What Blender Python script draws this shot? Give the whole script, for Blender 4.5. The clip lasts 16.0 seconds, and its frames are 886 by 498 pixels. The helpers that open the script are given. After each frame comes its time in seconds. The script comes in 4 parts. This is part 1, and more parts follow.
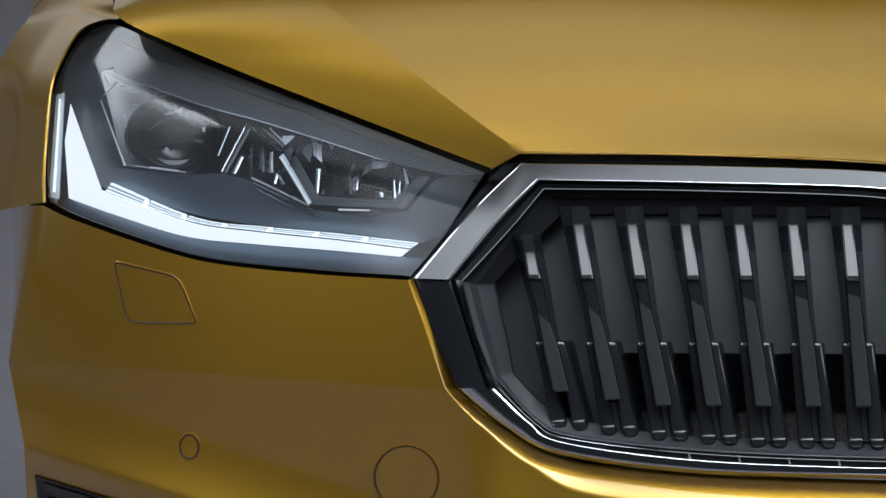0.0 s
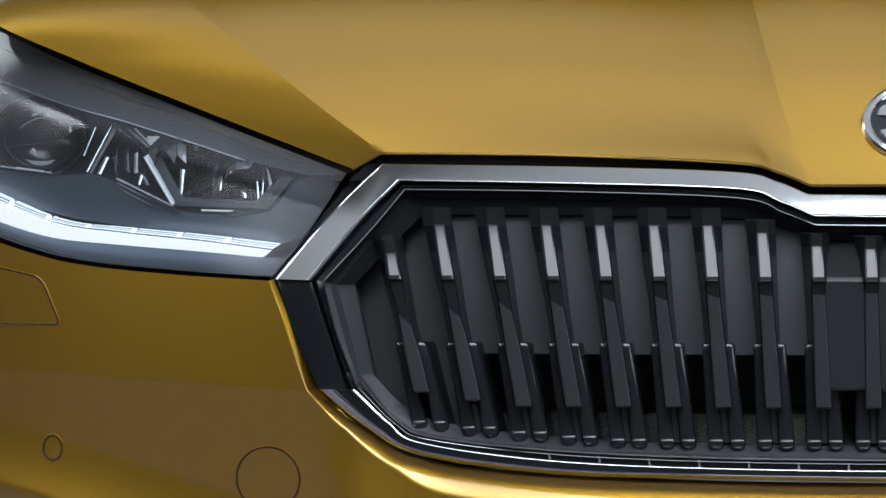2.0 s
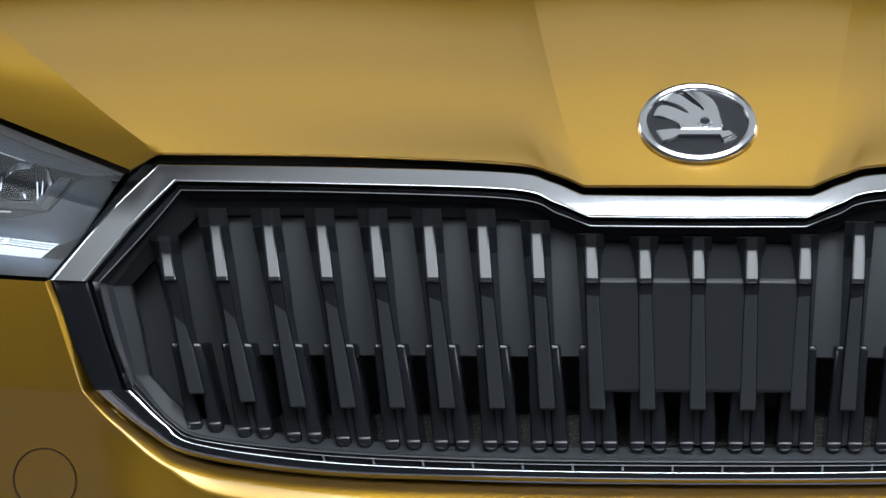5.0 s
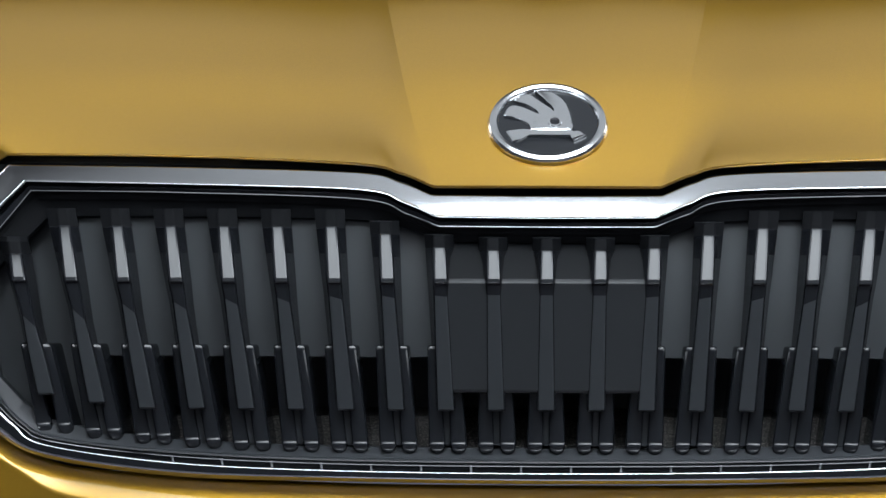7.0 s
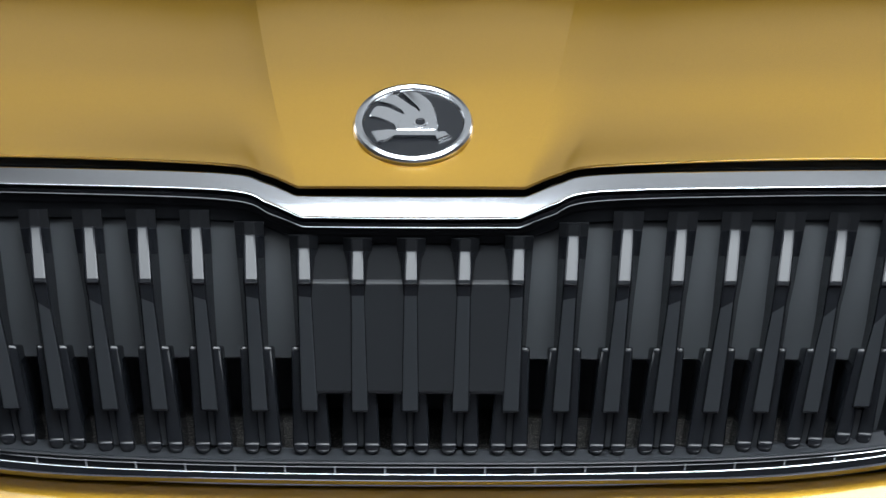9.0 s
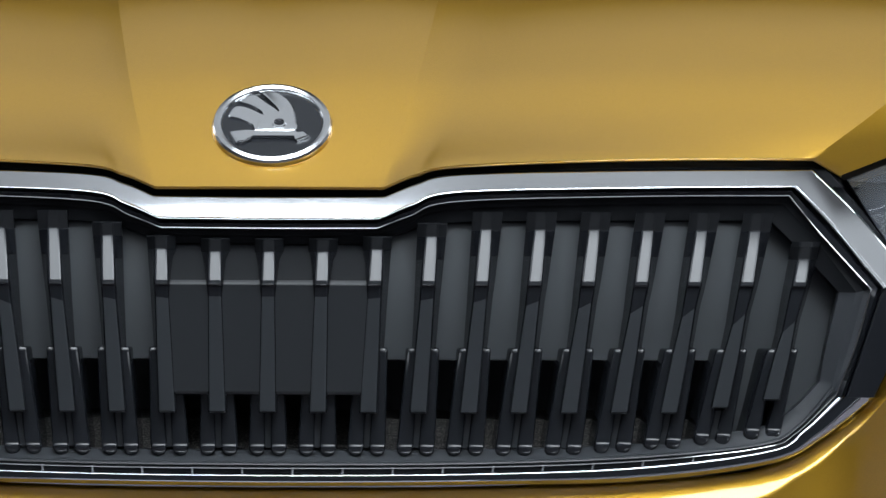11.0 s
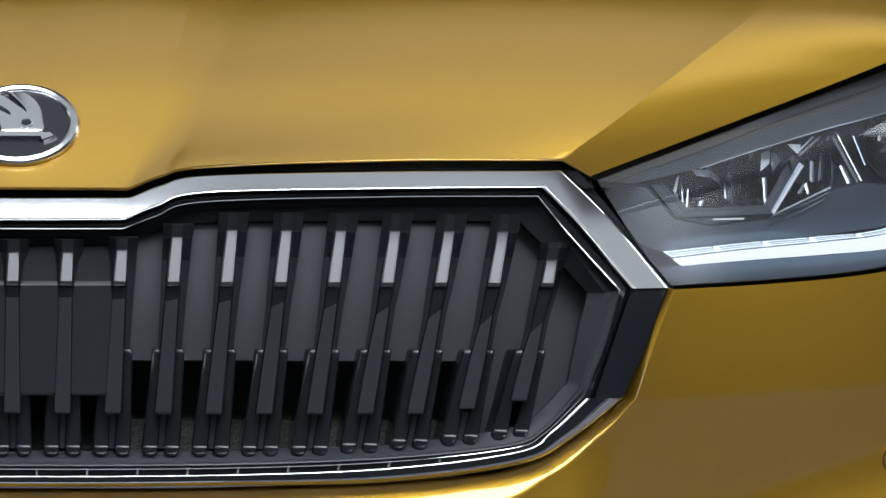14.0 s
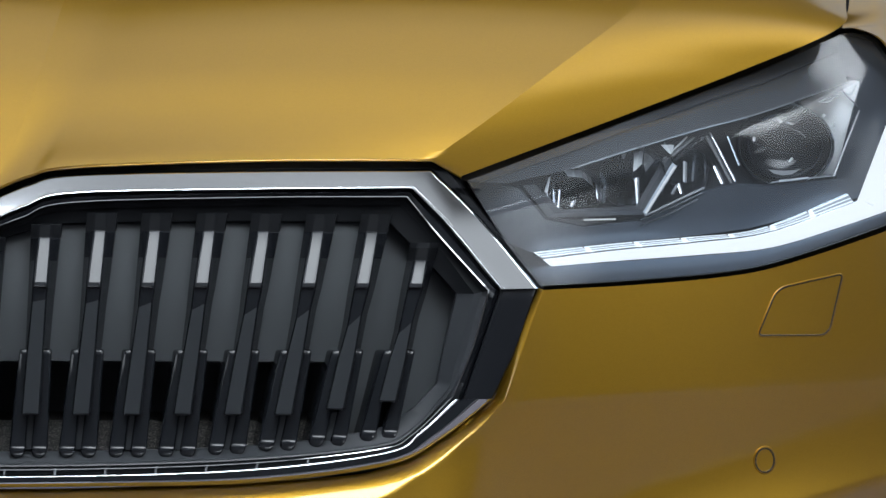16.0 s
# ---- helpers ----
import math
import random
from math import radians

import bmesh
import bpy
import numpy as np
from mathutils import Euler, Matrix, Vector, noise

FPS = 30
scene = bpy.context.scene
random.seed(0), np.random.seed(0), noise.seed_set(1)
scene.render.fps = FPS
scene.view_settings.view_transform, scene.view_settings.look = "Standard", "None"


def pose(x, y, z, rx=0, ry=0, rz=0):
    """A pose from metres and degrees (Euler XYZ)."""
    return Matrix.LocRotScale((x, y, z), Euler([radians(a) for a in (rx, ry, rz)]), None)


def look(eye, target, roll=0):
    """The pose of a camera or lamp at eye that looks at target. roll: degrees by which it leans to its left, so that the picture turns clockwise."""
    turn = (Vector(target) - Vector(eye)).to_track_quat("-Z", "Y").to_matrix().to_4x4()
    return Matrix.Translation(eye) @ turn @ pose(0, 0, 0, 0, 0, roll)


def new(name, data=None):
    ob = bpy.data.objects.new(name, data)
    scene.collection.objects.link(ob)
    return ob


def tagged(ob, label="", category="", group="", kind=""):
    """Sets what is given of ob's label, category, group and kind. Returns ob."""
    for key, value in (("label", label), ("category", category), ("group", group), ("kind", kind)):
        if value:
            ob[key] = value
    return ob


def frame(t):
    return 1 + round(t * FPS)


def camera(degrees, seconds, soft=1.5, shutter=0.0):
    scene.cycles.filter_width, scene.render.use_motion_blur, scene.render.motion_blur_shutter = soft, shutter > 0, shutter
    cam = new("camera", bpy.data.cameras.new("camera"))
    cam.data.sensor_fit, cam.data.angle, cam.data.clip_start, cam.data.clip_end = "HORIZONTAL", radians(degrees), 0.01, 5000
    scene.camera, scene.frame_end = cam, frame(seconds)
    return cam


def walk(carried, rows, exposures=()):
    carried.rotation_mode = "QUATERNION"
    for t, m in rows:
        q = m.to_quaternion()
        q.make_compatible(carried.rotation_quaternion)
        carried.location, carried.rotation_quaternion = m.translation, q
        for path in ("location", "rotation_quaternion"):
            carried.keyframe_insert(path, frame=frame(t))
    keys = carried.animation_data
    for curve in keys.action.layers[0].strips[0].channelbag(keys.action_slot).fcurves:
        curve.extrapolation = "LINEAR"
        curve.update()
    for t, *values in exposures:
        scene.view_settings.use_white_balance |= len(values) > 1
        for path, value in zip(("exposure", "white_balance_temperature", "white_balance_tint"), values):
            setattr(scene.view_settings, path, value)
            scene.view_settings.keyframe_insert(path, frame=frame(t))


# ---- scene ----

# A car front in a photo studio. The car faces -y; x = 0 is its middle; z = 0 is the floor.
TILT = radians(12)
CT, ST = math.cos(TILT), math.sin(TILT)


def lean(x, d, u):
    """A place by the plane that leans back 12 degrees through the grille: across, behind it, up it."""
    return Vector((x, d * CT + u * ST, 0.63 - d * ST + u * CT))


# ---- camera: a long lens on a straight slider, 5.5 m in front of the car ----
cam = camera(7.0, 16.0)
SLIDE = ((0.0, -0.4197), (0.5, -0.3914), (1.0, -0.3629), (1.5, -0.3382), (2.0, -0.3130), (2.5, -0.2877), (3.0, -0.2586),
         (3.5, -0.2324), (4.0, -0.2031), (6.5, -0.0531), (7.0, -0.0268), (7.5, -0.0010), (8.0, 0.0283), (8.5, 0.0524),
         (11.0, 0.1832), (11.5, 0.2145), (12.0, 0.2491), (12.5, 0.2827), (13.0, 0.3182), (13.5, 0.3465), (14.0, 0.3751),
         (14.5, 0.4010), (15.0, 0.4271), (15.5, 0.4497), (16.0, 0.4746))


def station(t, x):
    s = (t - 8) / 8
    eye = lean(x, 0.0308 * s - 5.4609, 0.00343 * s - 0.00009 * s * s)
    yaw = radians(0.541)
    ahead = lean(-math.sin(yaw), math.cos(yaw), 0) - lean(0, 0, 0)
    return t, look(eye, eye + ahead, 0.117 + 0.025 * s)


walk(cam, [station(t, x) for t, x in SLIDE])

# ---- light: a dark studio with soft boxes ----
world = bpy.data.worlds.new("world")
scene.world = world
world.use_nodes = True
world.node_tree.nodes["Background"].inputs[0].default_value = (0.30, 0.32, 0.36, 1)
world.node_tree.nodes["Background"].inputs[1].default_value = 0.1
scene.view_settings.exposure = 0.0


def fabric(name, power, edge_x, edge_y, colour=(0.86, 0.935, 1.0)):
    """The lit cloth of a soft box: bright in its middle, falling off to its hem."""
    m = bpy.data.materials.new(name)
    m.use_nodes = True
    nodes, links = m.node_tree.nodes, m.node_tree.links
    b = nodes["Principled BSDF"]
    b.inputs["Base Color"].default_value = (0.24, 0.24, 0.25, 1)
    b.inputs["Emission Color"].default_value = (*colour, 1)
    tc, sep = nodes.new("ShaderNodeTexCoord"), nodes.new("ShaderNodeSeparateXYZ")
    links.new(tc.outputs["Generated"], sep.inputs[0])
    falls = []
    for axis, edge in (("X", edge_x), ("Y", edge_y)):
        off, far, fall = (nodes.new("ShaderNode" + k) for k in ("Math", "Math", "MapRange"))
        off.operation, far.operation = "SUBTRACT", "ABSOLUTE"
        off.inputs[1].default_value = 0.5
        links.new(sep.outputs[axis], off.inputs[0])
        links.new(off.outputs[0], far.inputs[0])
        fall.interpolation_type = "SMOOTHSTEP"
        fall.inputs["From Min"].default_value, fall.inputs["From Max"].default_value = 0.5 - edge, 0.5
        fall.inputs["To Min"].default_value, fall.inputs["To Max"].default_value = 1.0, 0.0
        links.new(far.outputs[0], fall.inputs["Value"])
        falls.append(fall)
    both, total = nodes.new("ShaderNodeMath"), nodes.new("ShaderNodeMath")
    both.operation = total.operation = "MULTIPLY"
    links.new(falls[0].outputs[0], both.inputs[0])
    links.new(falls[1].outputs[0], both.inputs[1])
    links.new(both.outputs[0], total.inputs[0])
    total.inputs[1].default_value = power
    links.new(total.outputs[0], b.inputs["Emission Strength"])
    return m


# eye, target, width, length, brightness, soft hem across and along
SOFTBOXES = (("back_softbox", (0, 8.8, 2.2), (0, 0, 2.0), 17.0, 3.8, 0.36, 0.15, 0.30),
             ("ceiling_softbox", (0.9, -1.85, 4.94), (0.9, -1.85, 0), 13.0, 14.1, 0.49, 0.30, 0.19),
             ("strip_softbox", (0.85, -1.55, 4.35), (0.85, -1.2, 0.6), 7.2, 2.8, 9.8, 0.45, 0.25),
             ("side_softbox", (-3.55, 1.82, 2.82), (-0.7, 0.3, 0.7), 1.8, 1.8, 6.0, 0.30, 0.30),
             ("side_softbox", (3.55, 1.82, 2.82), (0.7, 0.3, 0.7), 1.8, 1.8, 6.0, 0.30, 0.30),
             ("wall_softbox", (-8.6, 3.9, 2.0), (0, 3.9, 1.9), 7.6, 3.8, 0.18, 0.30, 0.10),
             ("wall_softbox", (8.6, 3.9, 2.0), (0, 3.9, 1.9), 7.6, 3.8, 0.18, 0.30, 0.10),
             ("banner_softbox", (-8.2, -4.2, 3.6), (0, -0.5, 0.6), 6.0, 2.2, 2.7, 0.2, 0.4),
             ("banner_softbox", (8.2, -4.2, 3.6), (0, -0.5, 0.6), 6.0, 2.2, 3.4, 0.2, 0.4))


# ---- materials ----
def material(name):
    m = bpy.data.materials.new(name)
    m.use_nodes = True
    return m, m.node_tree.nodes, m.node_tree.links, m.node_tree.nodes["Principled BSDF"]


def plain(name, colour, rough=0.4, metal=0.0, coat=0.0, ior=1.5, grain=0.0, scale=400, vary=0.0):
    m, nodes, links, b = material(name)
    b.inputs["Base Color"].default_value = (*colour, 1)
    b.inputs["Roughness"].default_value, b.inputs["Metallic"].default_value = rough, metal
    b.inputs["Coat Weight"].default_value, b.inputs["IOR"].default_value = coat, ior
    tc = nodes.new("ShaderNodeTexCoord")
    if grain:
        n = nodes.new("ShaderNodeTexNoise")
        n.inputs["Scale"].default_value, n.inputs["Detail"].default_value = scale, 3
        links.new(tc.outputs["Object"], n.inputs["Vector"])
        bump = nodes.new("ShaderNodeBump")
        bump.inputs["Strength"].default_value, bump.inputs["Distance"].default_value = grain, 0.0006
        links.new(n.outputs["Fac"], bump.inputs["Height"])
        links.new(bump.outputs["Normal"], b.inputs["Normal"])
    if vary:
        n = nodes.new("ShaderNodeTexNoise")
        n.inputs["Scale"].default_value, n.inputs["Detail"].default_value = 35, 5
        links.new(tc.outputs["Object"], n.inputs["Vector"])
        r = nodes.new("ShaderNodeMapRange")
        r.inputs["To Min"].default_value, r.inputs["To Max"].default_value = max(0.02, rough - vary), rough + vary
        links.new(n.outputs["Fac"], r.inputs["Value"])
        links.new(r.outputs["Result"], b.inputs["Roughness"])
    return m


def car_paint():
    m, nodes, links, b = material("gold_paint")
    tc = nodes.new("ShaderNodeTexCoord")
    flake = nodes.new("ShaderNodeTexVoronoi")
    flake.inputs["Scale"].default_value = 2600
    links.new(tc.outputs["Object"], flake.inputs["Vector"])
    ramp = nodes.new("ShaderNodeMixRGB")
    ramp.inputs["Color1"].default_value = (0.575, 0.318, 0.027, 1)
    ramp.inputs["Color2"].default_value = (0.660, 0.374, 0.034, 1)
    links.new(flake.outputs["Color"], ramp.inputs["Fac"])
    links.new(ramp.outputs["Color"], b.inputs["Base Color"])
    b.inputs["Metallic"].default_value = 0.92
    b.inputs["Coat IOR"].default_value = 1.72
    b.inputs["Roughness"].default_value = 0.41
    b.inputs["Coat Weight"].default_value = 1.0
    b.inputs["Coat Roughness"].default_value = 0.03
    return m


def speckled(name, dark, light, scale):
    m, nodes, links, b = material(name)
    tc, n, r, mix, bump = (nodes.new("ShaderNode" + k) for k in ("TexCoord", "TexNoise", "MapRange", "MixRGB", "Bump"))
    n.inputs["Scale"].default_value, n.inputs["Detail"].default_value = scale, 4
    r.inputs["From Min"].default_value, r.inputs["From Max"].default_value = 0.48, 0.72
    mix.inputs["Color1"].default_value, mix.inputs["Color2"].default_value = (*dark, 1), (*light, 1)
    bump.inputs["Distance"].default_value = 0.001
    links.new(tc.outputs["Object"], n.inputs["Vector"])
    links.new(n.outputs["Fac"], r.inputs["Value"])
    links.new(r.outputs["Result"], mix.inputs["Fac"])
    links.new(mix.outputs["Color"], b.inputs["Base Color"])
    links.new(n.outputs["Fac"], bump.inputs["Height"])
    links.new(bump.outputs["Normal"], b.inputs["Normal"])
    b.inputs["Roughness"].default_value = 0.5
    return m


def clear_cover():
    m, nodes, links, b = material("clear_cover")
    out = nodes["Material Output"]
    nodes.remove(b)
    fres, clear, gloss, mix = (nodes.new("ShaderNode" + k) for k in ("Fresnel", "BsdfTransparent", "BsdfGlossy", "MixShader"))
    fres.inputs["IOR"].default_value = 1.585
    clear.inputs["Color"].default_value = (0.93, 0.95, 0.97, 1)
    gloss.inputs["Roughness"].default_value = 0.13
    links.new(fres.outputs[0], mix.inputs[0])
    veil, film = nodes.new("ShaderNodeBsdfDiffuse"), nodes.new("ShaderNodeMixShader")
    veil.inputs["Color"].default_value = (0.80, 0.85, 0.92, 1)
    film.inputs[0].default_value = 0.028                # thin diffuse film in place of the pale studio reflection
    links.new(clear.outputs[0], film.inputs[1])
    links.new(veil.outputs[0], film.inputs[2])
    links.new(film.outputs[0], mix.inputs[1])
    links.new(gloss.outputs[0], mix.inputs[2])
    links.new(mix.outputs[0], out.inputs[0])
    return m


def glow(name, colour, power):
    m, _, _, b = material(name)
    b.inputs["Base Color"].default_value = (0.12, 0.13, 0.14, 1)
    b.inputs["Emission Color"].default_value = (*colour, 1)
    b.inputs["Emission Strength"].default_value = power
    return m


PAINT = car_paint()
CHROME = plain("satin_chrome", (0.74, 0.75, 0.77), 0.16, 1.0, vary=0.03)
BRIGHT = plain("bright_chrome", (0.80, 0.81, 0.83), 0.06, 1.0)
PIANO = plain("piano_black", (0.015, 0.017, 0.021), 0.08, ior=1.48, vary=0.03)
SATIN = plain("satin_black", (0.032, 0.036, 0.041), 0.36, vary=0.05)
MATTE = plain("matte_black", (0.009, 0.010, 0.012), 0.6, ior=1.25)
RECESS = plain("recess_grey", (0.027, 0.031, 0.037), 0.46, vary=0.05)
PANEL = plain("grey_panel", (0.074, 0.081, 0.089), 0.42, vary=0.05)
SLAT_SIDE = plain("gloss_black_plastic", (0.013, 0.0145, 0.018), 0.22, ior=1.38, vary=0.04)
DISC = plain("badge_disc", (0.020, 0.022, 0.026), 0.22)
RADAR = plain("radar_black", (0.020, 0.0225, 0.026), 0.40, vary=0.05)
RIB = plain("grey_rib_plastic", (0.28, 0.29, 0.31), 0.35, vary=0.05)
VOID = plain("duct_black", (0.150, 0.162, 0.180), 0.8)
FOAM = speckled("rough_foam", (0.006, 0.006, 0.006), (0.20, 0.185, 0.17), 900)
COVER = clear_cover()
LAMP = glow("daylight_led", (0.86, 0.93, 1.0), 1.06)
# added glow for hidden side faces, in place of blue bloom round the strips
EDGE_SPILL = glow("edge_spill", (0.62, 0.80, 1.0), 2.6)
HOUSING = plain("housing_grey", (0.024, 0.028, 0.036), 0.35, vary=0.06)
CRYSTAL = plain("crystal_plastic", (0.82, 0.85, 0.89), 0.16, 0.3, 1.0)
STUDIO_FLOOR = plain("studio_floor", (0.148, 0.136, 0.154), 0.5, grain=0.2, scale=60, vary=0.08)
STUDIO_DARK = plain("studio_curtain", (0.31, 0.30, 0.295), 0.9, grain=0.3, scale=30)
STUDIO_WALL = plain("studio_wall", (0.36, 0.37, 0.39), 0.8, grain=0.2, scale=40)
STUDIO_SIDE = plain("studio_side_wall", (0.168, 0.152, 0.162), 0.8, grain=0.2, scale=40)


# ---- mesh helpers ----
def part(name, bm, mat, parent, label="", sharp=32):
    """Links a bmesh as one mesh object under a thing or a part."""
    bmesh.ops.remove_doubles(bm, verts=bm.verts, dist=1e-6)
    bmesh.ops.recalc_face_normals(bm, faces=bm.faces)
    for f in bm.faces:
        f.smooth = True
    for e in bm.edges:
        if len(e.link_faces) == 2 and e.calc_face_angle(0) > radians(sharp):
            e.smooth = False
    me = bpy.data.meshes.new(name)
    bm.to_mesh(me)
    bm.free()
    me.materials.append(mat)
    ob = new(name, me)
    ob.parent = parent
    if label:
        tagged(ob, label)
    return ob


def holder(name, parent=None):
    ob = new(name)
    ob.parent = parent
    return ob


def curve(points, n, sharp=()):
    """Points along a smooth line through the given ones, n to each stretch, with corners at the indices in sharp."""
    pts = [Vector(p) for p in points]
    out = []
    for i in range(len(pts) - 1):
        a, b = pts[i], pts[i + 1]
        before = pts[i - 1] if i > 0 and i not in sharp else a * 2 - b
        after = pts[i + 2] if i + 2 < len(pts) and i + 1 not in sharp else b * 2 - a
        for k in range(n):
            t = k / n
            out.append(0.5 * (2 * a + (b - before) * t + (2 * before - 5 * a + 4 * b - after) * t ** 2
                              + (3 * a - before - 3 * b + after) * t ** 3))
    return out + [pts[-1]]


def even(points, n, sharp=()):
    """n + 1 points evenly along the smooth line through the given ones."""
    fine = curve(points, 24, sharp)
    run = np.cumsum([0] + [(b - a).length for a, b in zip(fine, fine[1:])])
    flat = np.array([tuple(p) for p in fine])
    want = np.linspace(0, run[-1], n + 1)
    return [Vector(row) for row in np.stack([np.interp(want, run, flat[:, k]) for k in range(flat.shape[1])], 1)]


def grid(rows, bm=None, closed=False):
    """Quads between rows of places."""
    bm = bm or bmesh.new()
    made = [[bm.verts.new(p) for p in row] for row in rows]
    for a, b in zip(made, made[1:]):
        n = len(a)
        for i in range(n if closed else n - 1):
            j = (i + 1) % n
            if len({a[i], a[j], b[j], b[i]}) == 4:
                bm.faces.new((a[i], a[j], b[j], b[i]))
    return bm


def slab(outline, thick, bm=None, back=None):
    """A plate with that outline (places), pushed back by thick metres along +d, or by the vector back."""
    bm = bm or bmesh.new()
    push = back or (lean(0, thick, 0) - lean(0, 0, 0))
    front = [bm.verts.new(p) for p in outline]
    rear = [bm.verts.new(Vector(p) + push) for p in outline]
    bm.faces.new(front)
    bm.faces.new(rear[::-1])
    for i in range(len(front)):
        j = (i + 1) % len(front)
        bm.faces.new((front[j], front[i], rear[i], rear[j]))
    return bm


def soft(z, k):
    return z if z > 30 * k else k * math.log1p(math.exp(z / k))


def plan(x):
    """How far the nose falls back towards its sides."""
    return 0.32 * x * x + 0.3 * abs(x) ** 6


# ---- studio ----
def room():
    bm = grid([[(-9, -9, 0), (9, -9, 0)], [(-9, 9, 0), (9, 9, 0)]])
    tagged(part("floor", bm, STUDIO_FLOOR, None), "dark grey studio floor with a soft sheen", "floor", kind="structure")
    for name, box in (("wall_south", (-9, 9, -9.2, -9)), ("wall_north", (-9, 9, 9, 9.2)), ("wall_west", (-9.2, -9, -9, 9)), ("wall_east", (9, 9.2, -9, 9))):
        x0, x1, y0, y1 = box
        bm = bmesh.new()
        bmesh.ops.create_cube(bm, size=1, matrix=Matrix.LocRotScale(((x0 + x1) / 2, (y0 + y1) / 2, 2.5), None, (x1 - x0, y1 - y0, 5)))
        mat, label = {"wall_south": (STUDIO_DARK, "grey curtained studio wall"), "wall_north": (STUDIO_WALL, "plain light grey studio wall")}.get(name, (STUDIO_SIDE, "plain dark grey studio wall"))
        tagged(part(name, bm, mat, None), label, "wall", kind="structure")
    bm = bmesh.new()
    bmesh.ops.create_cube(bm, size=1, matrix=Matrix.LocRotScale((0, 0, 5.1), None, (18.4, 18.4, 0.2)))
    tagged(part("ceiling", bm, STUDIO_DARK, None), "dark studio ceiling", "ceiling", kind="structure")


room()
CASE = plain("softbox_case", (0.02, 0.02, 0.02), 0.7)


def softbox(name, eye, target, wide, high, power, edge_x, edge_y):
    """A lit cloth on a shallow black case, hung on rods or held by a stand."""
    m = look(eye, target)
    box = holder(name)
    flat = lambda w, h, z: [m @ Vector((a * w / 2, b * h / 2, z)) for a, b in ((-1, -1), (1, -1), (1, 1), (-1, 1))]
    me = bpy.data.meshes.new("cloth")
    me.from_pydata([(-wide / 2, -high / 2, 0), (wide / 2, -high / 2, 0), (wide / 2, high / 2, 0), (-wide / 2, high / 2, 0)], [], [(0, 1, 2, 3)])
    me.materials.append(fabric(name + "_cloth", power, edge_x, edge_y))
    cloth = new("cloth", me)
    cloth.matrix_world = m
    cloth.parent = box
    rows = [flat(wide, high, 0.004), flat(wide + 0.04, high + 0.04, 0.004), flat(wide + 0.04, high + 0.04, 0.05), flat(wide * 0.5, high * 0.5, 0.05)]
    part("case", grid(rows, closed=True), CASE, box)
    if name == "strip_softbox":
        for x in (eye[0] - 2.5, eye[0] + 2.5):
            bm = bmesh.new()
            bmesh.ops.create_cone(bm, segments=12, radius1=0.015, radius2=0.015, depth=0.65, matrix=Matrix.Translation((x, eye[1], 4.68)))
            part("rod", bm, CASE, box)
    if name == "banner_softbox":
        for y in (eye[1] - 1.5, eye[1] + 1.5):
            bm = bmesh.new()
            bmesh.ops.create_cone(bm, segments=12, radius1=0.015, radius2=0.015, depth=0.9, matrix=Matrix.Translation((eye[0], y, 4.55)))
            part("rod", bm, CASE, box)
    if name == "side_softbox":
        for a in (-0.5, 0.5):
            top = m @ Vector((a, high / 2, 0.03))
            bm = bmesh.new()
            bmesh.ops.create_cone(bm, segments=12, radius1=0.012, radius2=0.012, depth=5 - top.z, matrix=Matrix.Translation((top.x, top.y, (5 + top.z) / 2)))
            part("rod", bm, CASE, box)
    if name in ("wall_softbox", "back_softbox"):
        back = m @ Vector((0, 0, 0.08))
        bm = bmesh.new()
        bmesh.ops.create_cone(bm, segments=12, radius1=0.025, radius2=0.02, depth=back.z, matrix=Matrix.Translation((back.x, back.y, back.z / 2)))
        bmesh.ops.create_cone(bm, segments=24, radius1=0.35, radius2=0.33, depth=0.03, cap_ends=True, matrix=Matrix.Translation((back.x, back.y, 0.017)))
        part("stand", bm, CASE, box)
    tagged(box, {"ceiling_softbox": "wide white ceiling softbox, lit", "strip_softbox": "long lit strip softbox hung over the car", "side_softbox": "lit white studio softbox in a black case",
                 "wall_softbox": "large dim softbox along the studio wall", "back_softbox": "large white softbox along the rear studio wall",
                 "banner_softbox": "long lit softbox hung from the ceiling on rods"}[name], "softbox")


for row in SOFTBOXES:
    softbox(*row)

# ---- the car ----
car = holder("car")
tagged(car, "gold metallic hatchback with black slatted grille and lit headlights", "car")

# outlines of the grille, half by half: across and up the leaning plane, from the top middle round to the bottom middle
HOOD_EDGE = ((0, 0.0480), (0.0860, 0.0478), (0.1104, 0.0577), (0.1447, 0.0650), (0.2779, 0.0706), (0.4136, 0.0721), (0.4360, 0.0591))
RING_1 = ((0, 0.0406), (0.0875, 0.0411), (0.1112, 0.0505), (0.1449, 0.0578), (0.2776, 0.0614), (0.4130, 0.0630), (0.4520, 0.0250),
          (0.4949, -0.0262), (0.4794, -0.0712), (0.4609, -0.1105), (0.4225, -0.1402), (0.3811, -0.1608), (0.2799, -0.1738), (0.1567, -0.1765), (0, -0.1778))
RING_2 = ((0, 0.0221), (0.0829, 0.0228), (0.1085, 0.0338), (0.1427, 0.0436), (0.2776, 0.0474), (0.3980, 0.0492), (0.4275, 0.0190),
          (0.4658, -0.0270), (0.4508, -0.0711), (0.4376, -0.1107), (0.4087, -0.1365), (0.3800, -0.1525), (0.2799, -0.1650), (0.1567, -0.1694), (0, -0.1708))
